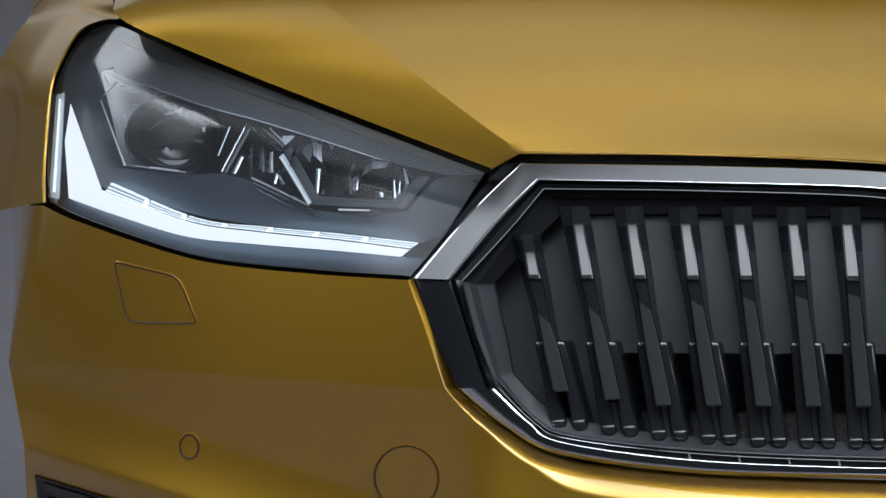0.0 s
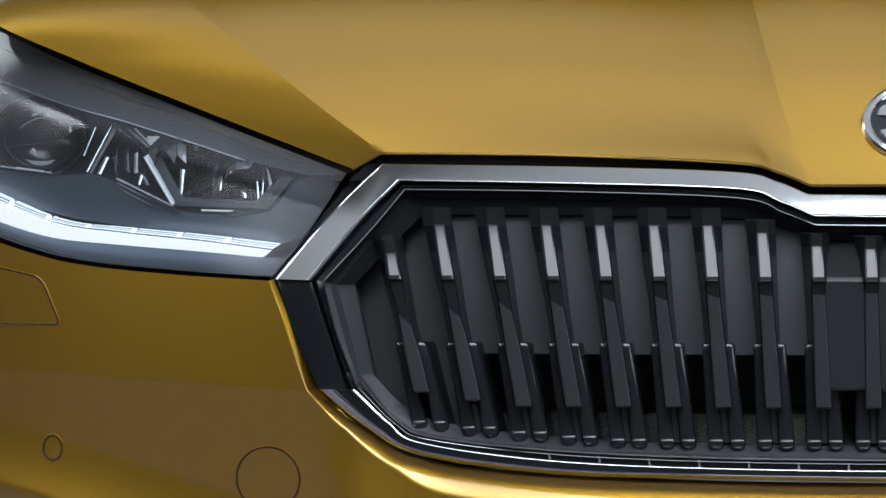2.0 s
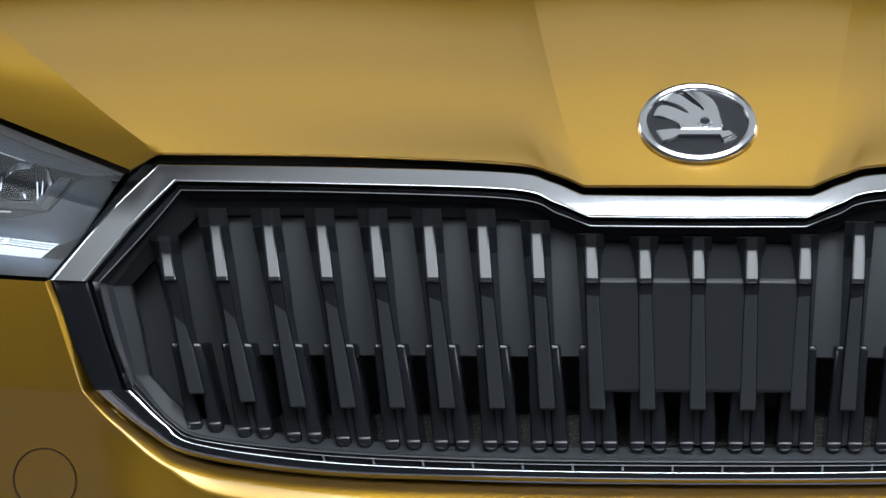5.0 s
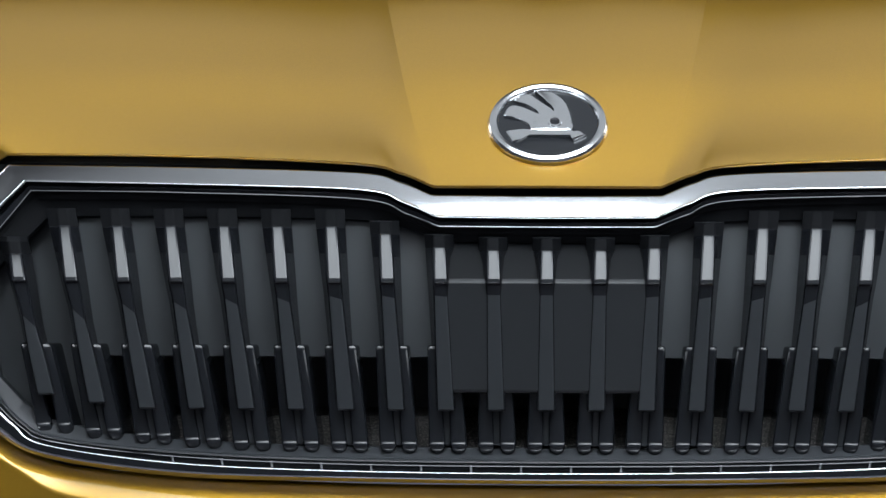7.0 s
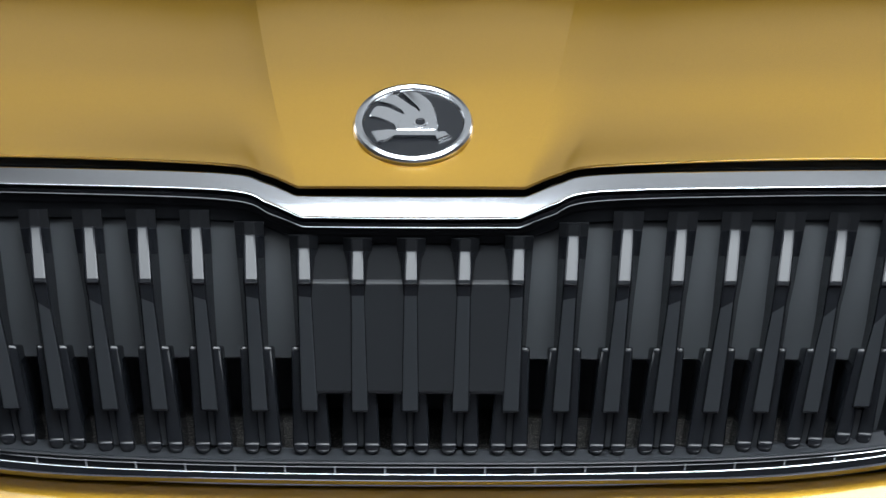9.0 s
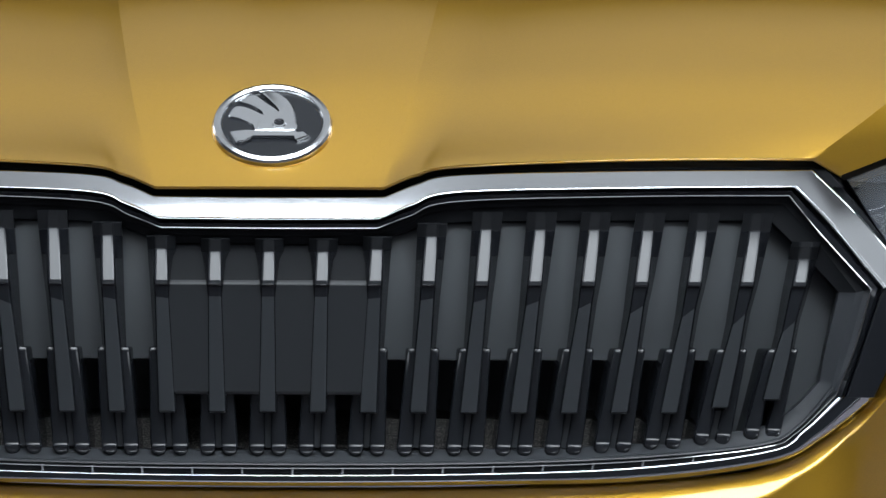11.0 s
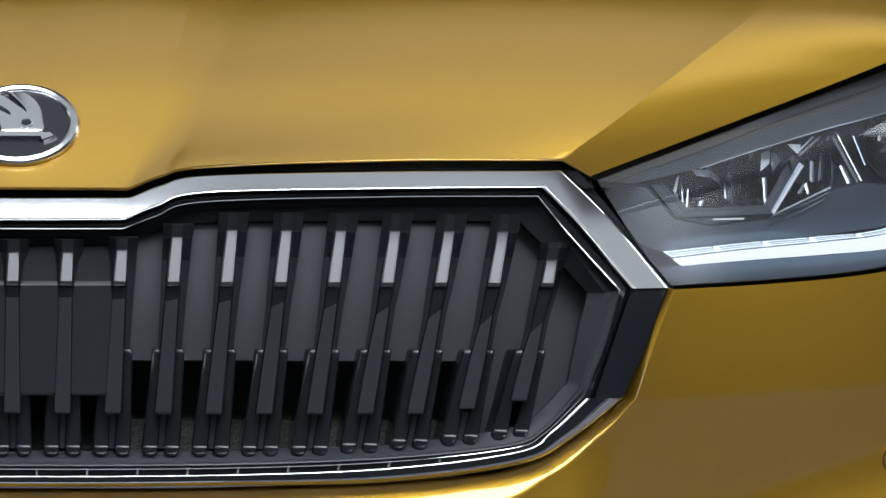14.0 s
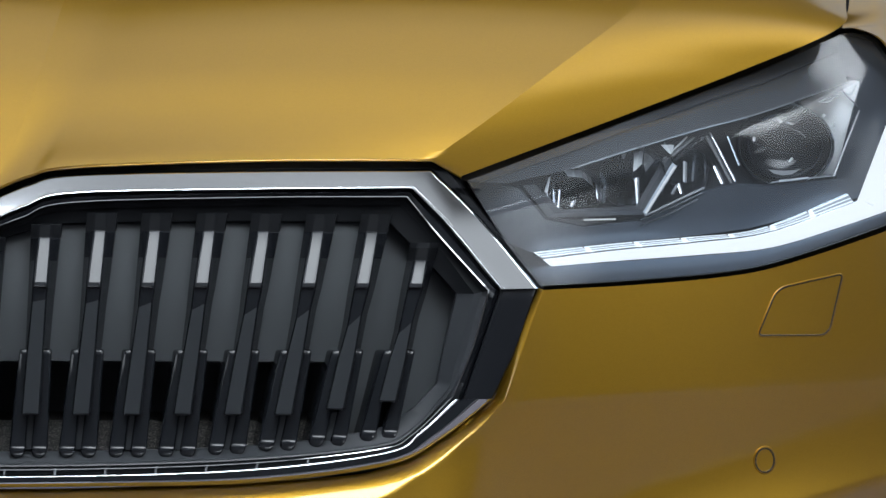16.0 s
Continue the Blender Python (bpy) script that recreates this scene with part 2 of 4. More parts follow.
RING_3 = ((0, 0.0169), (0.0820, 0.0172), (0.1064, 0.0266), (0.1414, 0.0377), (0.2776, 0.0423), (0.3955, 0.0436), (0.4204, 0.0133),
          (0.4584, -0.0278), (0.4465, -0.0710), (0.4311, -0.1090), (0.4004, -0.1377), (0.3750, -0.1487), (0.2799, -0.1590), (0.1567, -0.1636), (0, -0.1648))
RING_4 = ((0, 0.0109), (0.0799, 0.0117), (0.1047, 0.0210), (0.1405, 0.0317), (0.2776, 0.0363), (0.3905, 0.0371), (0.4142, 0.0110),
          (0.4465, -0.0307), (0.4355, -0.0718), (0.4281, -0.1011), (0.4007, -0.1321), (0.3700, -0.1455), (0.2799, -0.1540), (0.1567, -0.1587), (0, -0.1597))
RING_5 = ((0, 0.0040), (0.0780, 0.0045), (0.1030, 0.0135), (0.1390, 0.0205), (0.2776, 0.0225), (0.3800, 0.0225), (0.4040, -0.0010),
          (0.4321, -0.0306), (0.4225, -0.0717), (0.4172, -0.0993), (0.3920, -0.1234), (0.3640, -0.1352), (0.2799, -0.1460), (0.1567, -0.1502), (0, -0.1511))
CORNERS = (1, 5, 7, 9)
STEP = 10


def mirrored(half):
    """Both halves of a line that runs from the middle outwards, left end first."""
    return [Vector((-p.x, *p[1:])) for p in reversed(half[1:])] + list(half)


def loop(half):
    far = [(-half[1][0], half[1][1], 0)] + [(x, u, 0) for x, u in half] + [(-half[-2][0], half[-2][1], 0)]
    h = curve(far, STEP, [c + 1 for c in CORNERS])[STEP:-STEP]
    return [Vector(p) for p in h] + [Vector((-p.x, p.y, 0)) for p in reversed(h[1:-1])]


def grille_depth(x, u):
    f = max(0.0, (u + 0.03) / 0.075)
    return plan(x) + 0.028 * (f if f < 0.6 else f - 0.44 * (f - 0.6) ** 2)


def bar_depth(p):
    """The chrome bar tips up more in the dip under the badge; returns its offset from the plain depth."""
    x = abs(p.x)
    t = max(0.0, min(1.0, (0.17 - x) / 0.11))
    t = t * t * (3 - 2 * t)
    tip = 0.18 + 0.20 * t
    fade = max(0.0, min(1.0, (0.36 - x) / 0.10))
    mid = float(np.interp(x, BAR_X, BAR_U))
    leg = max(0.0, min(1.0, (x - 0.40) / 0.03)) * ((x - 0.4055) * 0.74 + (p.y - 0.056) * 0.67)
    return -0.25 * leg + fade * (grille_depth(p.x, mid) + tip * (p.y - mid) - 4.5 * t * (p.y - mid) ** 2 - grille_depth(p.x, p.y))


BAR_X, BAR_U = (0, 0.075, 0.085, 0.097, 0.11, 0.125, 0.1438, 0.17, 0.2776, 0.40), (0.0313, 0.0314, 0.0320, 0.0364, 0.0421, 0.0468, 0.0507, 0.0520, 0.0544, 0.0561)


def placed(points, push):
    return [lean(p.x, grille_depth(p.x, p.y) + (push(p) if callable(push) else push), p.y) for p in points]


def between(a, b, f):
    return [p.lerp(q, f) for p, q in zip(a, b)]


def well(p, low, side, top):
    """How deep the wall of the recess reaches: a shallow sill below, an overhang above."""
    return low if p.y < -0.118 else side + (top - side) * max(0.0, min(1.0, (p.y + 0.03) / 0.048))


def build_grille():
    g = holder("grille", car)
    r1, r2, r3, r4 = loop(RING_1), loop(RING_2), loop(RING_3), loop(RING_4)
    n = 7 * STEP + 1                                   # the chrome reaches to the widest point
    top = lambda r: [Vector((-p.x, p.y, 0)) for p in reversed(r[1:n])] + r[:n]
    low = lambda r: r[n - 1:len(r) - n + 2]
    t1, t2 = top(r1), top(r2)
    section = ((0, 0.016), (0.0, 0.003), (0.04, 0.0006), (0.07, 0.0), (0.10, 0.0), (0.30, 0.0), (0.50, 0.0), (0.70, 0.0), (0.83, 0.0), (0.86, 0.0), (0.915, -0.0011), (0.945, -0.0012), (1.0, 0.001), (1.0, 0.014))
    part("chrome_surround", grid([placed(between(t1, t2, f), lambda p, d=d: d + bar_depth(p)) for f, d in section]), CHROME, g, "brushed satin chrome bar over the grille")
    l1, l2 = low(r1), low(r2)
    m = 2 * STEP                                       # the side pieces end at the lower corners
    section = ((0, 0.014), (0.0, 0.004), (0.05, 0.0015), (0.12, 0.001), (0.90, 0.006), (0.96, 0.0075), (1.0, 0.016))
    for a, b in ((l1[:m + 1], l2[:m + 1]), (l1[-m - 1:], l2[-m - 1:])):
        part("side_surround", grid([placed(between(a, b, f), d) for f, d in section]), SLAT_SIDE, g, "gloss black side surround of the grille")
    a, b = l1[m:len(l1) - m], l2[m:len(l2) - m]
    section = ((0, 0.014), (0.0, 0.0065), (0.10, 0.0042), (0.38, 0.0010), (0.42, 0.0007), (0.46, 0.0006), (0.52, 0.0007), (0.54, 0.0014))
    part("lower_edging", grid([placed(between(a, b, f), d) for f, d in section]), BRIGHT, g, "polished edging under the grille")
    section = ((0.54, 0.006), (0.54, 0.0018), (0.66, 0.0019), (1.02, 0.0022), (1.08, 0.008))
    part("lower_surround", grid([placed(between(a, b, f), d) for f, d in section]), PIANO, g, "gloss black lower surround of the grille")
    section = ((1.06, 0.012), (1.06, 0.0032), (1.08, 0.0024), (1.12, 0.0021), (1.15, 0.0022), (1.18, 0.00245), (1.21, 0.0028), (1.24, 0.0034), (1.26, 0.0042), (1.26, 0.012))
    part("lower_chrome_line", grid([placed(between(a, b, f), d) for f, d in section]), BRIGHT, g, "thin bright chrome line along the lower edge")
    section = ((r2, 0.010), (between(r2, r3, 0.45), 0.006), (r3, lambda p: 0.009 if p.y > -0.1 else 0.0065))
    part("inner_frame", grid([placed(r, d) for r, d in section], closed=True), PIANO, g, "gloss black inner frame")
    rim = between(r3, r4, 0.14)
    part("chrome_line", grid([placed(r3, 0.012), placed(r3, 0.0050), placed(between(r3, rim, 0.15), 0.0038), placed(between(r3, rim, 0.85), lambda p: 0.0038 if p.y > -0.1 else 0.00397), placed(rim, 0.0050), placed(rim, 0.012)], closed=True),
         BRIGHT, g, "thin bright chrome line round the opening")
    deep = loop(RING_5)
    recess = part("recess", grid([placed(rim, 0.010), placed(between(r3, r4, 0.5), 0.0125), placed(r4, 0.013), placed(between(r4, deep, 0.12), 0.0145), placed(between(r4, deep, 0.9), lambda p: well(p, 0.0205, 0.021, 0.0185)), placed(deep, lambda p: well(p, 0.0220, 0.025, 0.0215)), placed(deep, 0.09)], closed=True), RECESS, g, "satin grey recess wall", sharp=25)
    # matte black on the upper faces paints in the shade under the chrome bar
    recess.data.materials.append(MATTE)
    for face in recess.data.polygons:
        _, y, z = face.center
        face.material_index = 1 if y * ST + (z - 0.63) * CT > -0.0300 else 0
    lo3, lo4 = low(r3), low(r4)
    a, b = lo3[m:len(lo3) - m], lo4[m:len(lo4) - m]
    section = ((0.45, 0.0135), (0.47, 0.0098), (0.55, 0.0092), (0.72, 0.0096), (0.78, 0.0105), (0.80, 0.0135))
    part("lower_bead", grid([placed(between(a, b, f), d) for f, d in section]), SATIN, g, "satin bead along the lower edge of the opening")
    return g


grille = build_grille()


def seal():
    """The dark gap between hood and grille, with a rubber seal behind."""
    h = curve([(x, u, 0) for x, u in HOOD_EDGE], STEP, (1, 5))
    r = curve([(x, u, 0) for x, u in RING_1[:6]] + [(0.4240, 0.0520, 0)], STEP, (1, 5))
    rows = []
    for f, d in ((-0.3, 0.030), (0.2, 0.018), (0.8, 0.015), (1.3, 0.02)):
        rows.append(placed(mirrored(between(h, r, f)), d))
    part("hood_seal", grid(rows), MATTE, grille, "black rubber seal under the hood edge")
    a = even([(x, u, 0) for x, u in ((0.4130, 0.0630), (0.4520, 0.0250), (0.4949, -0.0262))], 30)
    b = even([(x, u, 0) for x, u in ((0.4360, 0.0640), (0.4720, 0.0105), (0.5020, -0.0262))], 30)
    for sx in (-1, 1):
        rows = []
        for f, d in ((-0.25, 0.020), (0.1, 0.012), (0.5, 0.012), (0.85, 0.040), (0.95, 0.09)):
            rows.append([lean(sx * p.x, grille_depth(p.x, p.y) + d + 0.02 * max(0.0, p.y), p.y) for p in between(a, b, f)])
        part("side_seal", grid(rows), MATTE, grille, "black joint between grille and headlight")


seal()

PITCH = 0.0402                                         # from slat to slat


def slat_axis(k, u):
    """The middle of slat k at a height: the slats lean towards the middle at their feet."""
    mid = k * PITCH
    if u > -0.0254:
        return mid * (1 + 0.02 * (u + 0.0254) / 0.045)
    return mid * (1 - 0.058 * (-0.0254 - u) / 0.0968)


def bend(x):
    """How much the nose turns away at x."""
    return 0.64 * x + 1.8 * x ** 5


def slat_top(k):
    return {0: 0.006, 1: 0.006, 2: 0.008, 3: 0.018, 10: 0.002}.get(abs(k), 0.0235)


def slat(k):
    """One vertical slat: a sloping head over a narrower blade."""
    top, foot = slat_top(k), -0.1222 + (0.004 if abs(k) == 9 else 0.010 if abs(k) == 10 else 0)
    wide = 0.0047
    rows = []
    # height, push behind the blade line, half width in front, half width at the root
    rear = 0.56 * (top + 0.017)
    under = -float(np.interp(abs(k), (1, 2, 4, 5, 6, 7, 8, 9, 10), (0.0345, 0.0355, 0.0370, 0.0390, 0.0405, 0.0435, 0.0458, 0.0507, 0.0560)))
    skew = math.copysign(float(np.interp(abs(k), (1, 4, 7, 9), (0.0, 0.3, 0.6, 0.9))), k)
    stops = ((top + (0.006 if 3 < abs(k) < 10 else 0.006 if abs(k) == 10 else 0.003), rear + 0.008, 0.0038, 0), (top + 0.002, rear + 0.002, 0.0042, 0), (top - 0.0068, rear + 0.0010, 0.0044, 0), (top - 0.0076, rear + 0.0004, wide * 0.9, 0),
             (top - 0.0086, rear - 0.0003, wide * 0.9, 0), ((top - 0.0316) / 2, (rear + 0.0008) / 2 - 0.0014 * ((top + 0.0254) / 0.0489) ** 2, wide * 0.96, 0), (-0.0228, 0.0007, wide, 0), (-0.0240, 0.0004, wide, 0), (-0.0254, 0.0, wide, 0), (-0.0262, 0.0008, 0.0049, 0), (-0.0276, 0.0036, 0.0047, 0),
             (under + 0.0012, 0.0046, 0.0046, skew), (under - 0.0006, 0.0049, 0.0046, skew), (-0.0800, 0.0050, 0.0053, 0), (foot + 0.0008, 0.0054, 0.0058, 0), (foot, 0.0066, 0.0057, 0), (foot - 0.0008, 0.016, 0.0055, 0))
    for u, d, w, tilt in stops:
        x = slat_axis(k, u)
        base = plan(x)
        heel = k * PITCH * (1.0229 - 0.55 * (0.02 - u)) - x   # the roots run straight
        root = 0.0113 - 0.027 * max(0.0, min(0.09, 0.02 - u))
        rows.append([lean(x + a + (heel if b > 0.026 else 0.0), base + b, u + tilt * max(-0.0047, min(0.0047, a))) for a, b in
                     ((-root, 0.036 + 0.5 * max(0.0, u + 0.02)), (-root, 0.0285), (-w - 0.0012, min(d + 0.0022, 0.0255)), (-w, min(d + 0.0004, 0.025)), (-w + 0.0012, min(d, 0.0248)),
                      (w - 0.0012, min(d, 0.0248)), (w, min(d + 0.0004, 0.025)), (w + 0.0012, min(d + 0.0022, 0.0255)), (root, 0.0285), (root, 0.036 + 0.5 * max(0.0, u + 0.02)))])
    ob = part("slat", grid(rows), SLAT_SIDE, grille, sharp=7)
    ob.data.materials.append(SATIN)
    ob.data.materials.append(PIANO)
    ob.data.materials.append(MATTE)
    for i, face in enumerate(ob.data.polygons):
        row, col = divmod(i, 9)
        if row < 3:
            face.material_index = 3
        elif col in (3, 4, 5):
            face.material_index = 1 if row >= 12 else 2


def fin(k, side):
    """A rounded gloss fin beside the foot of a slat."""
    rows = []
    foot = -0.1525 + 0.0020 * max(0, abs(k) - 6) ** 1.3
    for u, w, d in ((-0.0733, 0.0028, 0.019), (-0.0736, 0.0036, 0.0150), (-0.0742, 0.0041, 0.0136), (-0.0754, 0.0044, 0.0128), (-0.0775, 0.0044, 0.0124), (-0.12, 0.0054, 0.0148), (foot + 0.0066, 0.0062, 0.0157), (foot + 0.0063, 0.0062, 0.0157),
                    (foot + 0.0046, 0.0061, 0.0149), (foot + 0.0040, 0.0061, 0.0143), (foot + 0.0036, 0.0060, 0.0142), (foot + 0.0012, 0.0057, 0.0145),
                    (foot - 0.0006, 0.0049, 0.0154), (foot - 0.0020, 0.0036, 0.0159), (foot - 0.0028, 0.0020, 0.0166), (foot - 0.0031, 0.0005, 0.0180)):
        x = slat_axis(k, u) + side * (0.0078 + 0.0004 * (-0.0735 - u) / 0.08)
        base = plan(x)
        rows.append([lean(x + a * w - bend(x) * b, base + d + b, u) for a, b in ((-1, 0.03), (-1, 0.0022), (-0.85, 0.0007), (-0.55, 0.0), (0.55, 0.0), (0.85, 0.0007), (1, 0.0022), (1, 0.03))])
    part("fin", grid(rows), PIANO, grille, sharp=24)


def foot_rib(k):
    """The narrow stem under a slat's foot, between its two fins."""
    rows = []
    for u, w, d in ((-0.1195, 0.0030, 0.030), (-0.1198, 0.0030, 0.0195), (-0.1210, 0.0030, 0.0185), (-0.1490, 0.0034, 0.0195), (-0.1500, 0.0034, 0.030)):
        x = slat_axis(k, u)
        rows.append([lean(x + a * w, plan(x) + d + b, u) for a, b in ((-1, 0.02), (-1, 0.0008), (-0.6, 0.0), (0.6, 0.0), (1, 0.0008), (1, 0.02))])
    part("foot_rib", grid(rows), SATIN, grille)


for k in range(-10, 11):
    slat(k)
    if abs(k) < 10:
        foot_rib(k)
    for side in (-1, 1):
        fin(k, side)


def back_panel(k):
    """The satin plate between two slats."""
    rows = []
    end = -0.160 if k in (-11, -10, 9, 10) else -0.0832
    top = 0.0200 if k in (-3, 2) else 0.0290
    for u, d in ((top, 0.076), (top, 0.0470), (top - 0.0012, 0.0445), (-0.03, 0.034), (end + 0.0007, 0.033), (end, 0.037), (end, 0.066)):
        d += 0.008 if k in (-11, -10, 9, 10) else 0.0
        a, b = slat_axis(k, u), slat_axis(k + 1, u)
        rows.append([lean(x, plan(x) + d, u) for x in np.linspace(a, b, 5)])
    part("back_panel", grid(rows), PANEL, grille)


for k in range(-11, 11):
    if not -2 <= k < 2:
        back_panel(k)


def duct():
    rows = [[lean(x, plan(x) + d, u) for x in np.linspace(-0.45, 0.45, 41)] for d, u in ((0.035, 0.05), (0.10, 0.05), (0.10, -0.17), (0.02, -0.17))]
    part("air_duct", grid(rows), VOID, grille, "black air duct behind the slats")
    rows = [[lean(x, plan(x) + d, u) for x in np.linspace(-0.40, 0.40, 41)] for d, u in ((0.090, -0.122), (0.060, -0.128), (0.040, -0.150), (0.038, -0.158))]
    part("foam_strip", grid(rows), FOAM, grille, "rough dark foam strip in the duct")


duct()


def radar_cover():
    rows = []
    for u, d in ((0.0080, 0.060), (0.0060, 0.036), (-0.0080, 0.0215), (-0.0200, 0.0110), (-0.0228, 0.0090), (-0.0240, 0.0079), (-0.0250, 0.0071), (-0.0258, 0.0066), (-0.0266, 0.0064), (-0.030, 0.0064), (-0.1065, 0.0066), (-0.1085, 0.0080), (-0.1092, 0.013), (-0.1092, 0.05)):
        w = 0.0765 - 0.004 * (-u / 0.11 if u < 0 else 0)
        rows.append([lean(x, plan(x) + d, u) for x in np.linspace(-w, w, 17)])
    cover = part("radar_cover", grid(rows), RADAR, grille, "smooth satin black radar cover in the middle of the grille", sharp=6)
    cover.data.materials.append(MATTE)                 # darkens the slope over the ledge, for the chrome bar's shade
    for i, face in enumerate(cover.data.polygons):
        face.material_index = 1 if i < 4 * 16 else 0


radar_cover()


def vent_rib(x):
    """A thin slanting rib across the black slot under the grille."""
    slant = 0.005 * x
    at = lambda dx, u, d: lean(x + dx, grille_depth(x, -0.165) + d, u + rise(x))
    rows = [[at(dx + slant * (u + 0.166) / 0.005, u, d) for dx, d in ((-0.0009, 0.009), (-0.0008, 0.0053), (-0.0004, 0.0048), (0.0004, 0.0048), (0.0008, 0.0053), (0.0009, 0.009))] for u in (-0.1640, -0.1690)]
    part("vent_rib", grid(rows), RIB, grille)


def rise(x):
    """How far the lower edge of the grille climbs towards the sides."""
    return 0.0072 * (abs(x) / 0.315) ** 2.2


for i in range(-8, 9):
    vent_rib(i * 0.0378 + 0.0189)

# ---- hood ----
# guide lines from the front edge back: across, up, behind
GUIDES = (((0, 0.0480, 0.018), (0, 0.0935, 0.0715), (0, 0.14, 0.135), (0, 0.195, 0.230), (0, 0.262, 0.39), (0, 0.345, 0.66), (0, 0.460, 1.05)),
          ((0.0860, 0.0478, 0.020), (0.1020, 0.0935, 0.0775), (0.1140, 0.14, 0.141), (0.1267, 0.195, 0.236), (0.142, 0.262, 0.397), (0.162, 0.345, 0.665), (0.185, 0.460, 1.05)),
          ((0.4136, 0.0721, 0.090), (0.4550, 0.102, 0.1265), (0.5100, 0.145, 0.1870), (0.5743, 0.197, 0.2790), (0.628, 0.255, 0.440), (0.668, 0.335, 0.71), (0.690, 0.435, 1.05)),
          ((0.4360, 0.0591, 0.108), (0.5600, 0.1072, 0.205), (0.6600, 0.1470, 0.283), (0.7333, 0.1800, 0.345), (0.744, 0.203, 0.425), (0.750, 0.262, 0.66), (0.754, 0.375, 1.10)))


def build_hood():
    across = []                                        # place on the edge, guide pair, fraction
    edge = curve([(x, u, 0) for x, u in HOOD_EDGE], 14, (1, 5))
    for i, p in enumerate(edge):
        if i <= 14:
            across.append((p, 0, i / 14))
        elif i <= 70:
            across.append((p, 1, (p.x - 0.086) / (0.4136 - 0.086)))
        else:
            across.append((p, 2, (i - 70) / 14))
    lines = [curve(g, 12) for g in GUIDES]
    rows = []
    for v in range(-4, len(lines[0])):
        row = []
        for p, j, f in across:
            d0 = (1 - f) * GUIDES[j][0][2] + f * GUIDES[j + 1][0][2]
            if v < 0:
                du, dd = {-4: (-0.0016, 0.022), -3: (-0.0023, 0.0040), -2: (-0.0019, 0.0016), -1: (-0.0009, 0.0004)}[v]
                row.append(Vector((p.x, d0 + dd, p.y + du)))
                continue
            a, b = lines[j][v] - lines[j][0], lines[j + 1][v] - lines[j + 1][0]
            go = a.lerp(b, f)
            rise = min(1.0, v / 34) ** 1.1
            dome = 0.0110 * rise * (1.0 if j == 0 else max(0.0, 1 - f / 0.10) ** 2 if j == 1 else 0.0)
            fat = 4 * f * (1 - f) * min(1.0, v / 34) ** 1.5 * (0.003, 0.010, 0.004)[j]
            base = (1 - f) * GUIDES[j][0][1] + f * GUIDES[j + 1][0][1]   # the curl of the front edge fades out further back
            row.append(Vector((p.x + go.x, d0 + go.z - dome, base + (p.y - base) * math.exp(-(v / 9) ** 1.5) + go.y + fat + 0.6 * dome)))
        rows.append([lean(*q) for q in mirrored(row)])
    hood = part("hood", grid(rows), PAINT, car, "gold metallic hood with four soft creases", sharp=60)
    wide, mid = len(rows[0]), len(rows[0]) // 2
    crease = {mid - 70, mid - 14, mid + 14, mid + 70}
    for e in hood.data.edges:
        a, b = e.vertices
        if a % wide == b % wide and a % wide in crease and min(a, b) // wide > 5:
            e.use_edge_sharp = True


build_hood()

# ---- bumper ----
INNER = ((0.4995, -0.0275), (0.4712, -0.1110), (0.4476, -0.1368), (0.4080, -0.1690), (0.3450, -0.1950), (0.15, -0.2040), (0, -0.2050))
OUTER = ((0.7925, 0.0300), (0.8225, -0.0943), (0.8085, -0.1630), (0.8100, -0.215), (0.62, -0.27), (0.20, -0.28), (0, -0.28))
UNDER_LAMP = ((0.4995, -0.0275), (0.571, -0.0233), (0.643, -0.0165), (0.689, -0.0068), (0.7652, 0.0180), (0.7925, 0.0300))


FINE = 44                                              # rows to each stretch of the bumper


def bumper_depth(x, u):
    x = abs(x)
    f = (x - 0.4739) / (0.8209 - 0.4739)
    w1 = u - (-0.1127 + 0.0184 * f)
    w2 = u - (-0.1960 + 0.0994 * (x - 0.5088) / 0.3146)
    side = max(0.0, min(1.0, (x - 0.405) / 0.10))
    side = side * side * (3 - 2 * side)
    d = plan(x) - 0.09 * w1 + 0.4 * max(0.0, w1) ** 2 - (0.14 - 0.40 * side) * soft(-w1, 0.0010)          # under the crease the flank tucks in
    scoop = soft(-w2, 0.0012)
    d -= side * (0.22 * scoop + 2.4 * scoop * scoop) - (1 - side) * 0.45 * scoop  # the scoop swings out again
    w3 = u - (-0.1642 - 0.0255 * (0.8085 - x) / 0.0883)
    d += 1.5 * soft(-w3, 0.0012) * max(0.0, min(1.0, (x - 0.60) / 0.06))
    g = max(0.0, min(1.0, -w1 / 0.06))
    d -= 0.006 * max(0.0, 1 - (x / 0.44) ** 2) * g * g * (3 - 2 * g)
    return d + 0.012 - 0.012 * side


def bumper_point(sx, p):
    return lean(sx * p.x, bumper_depth(p.x, p.y), p.y)


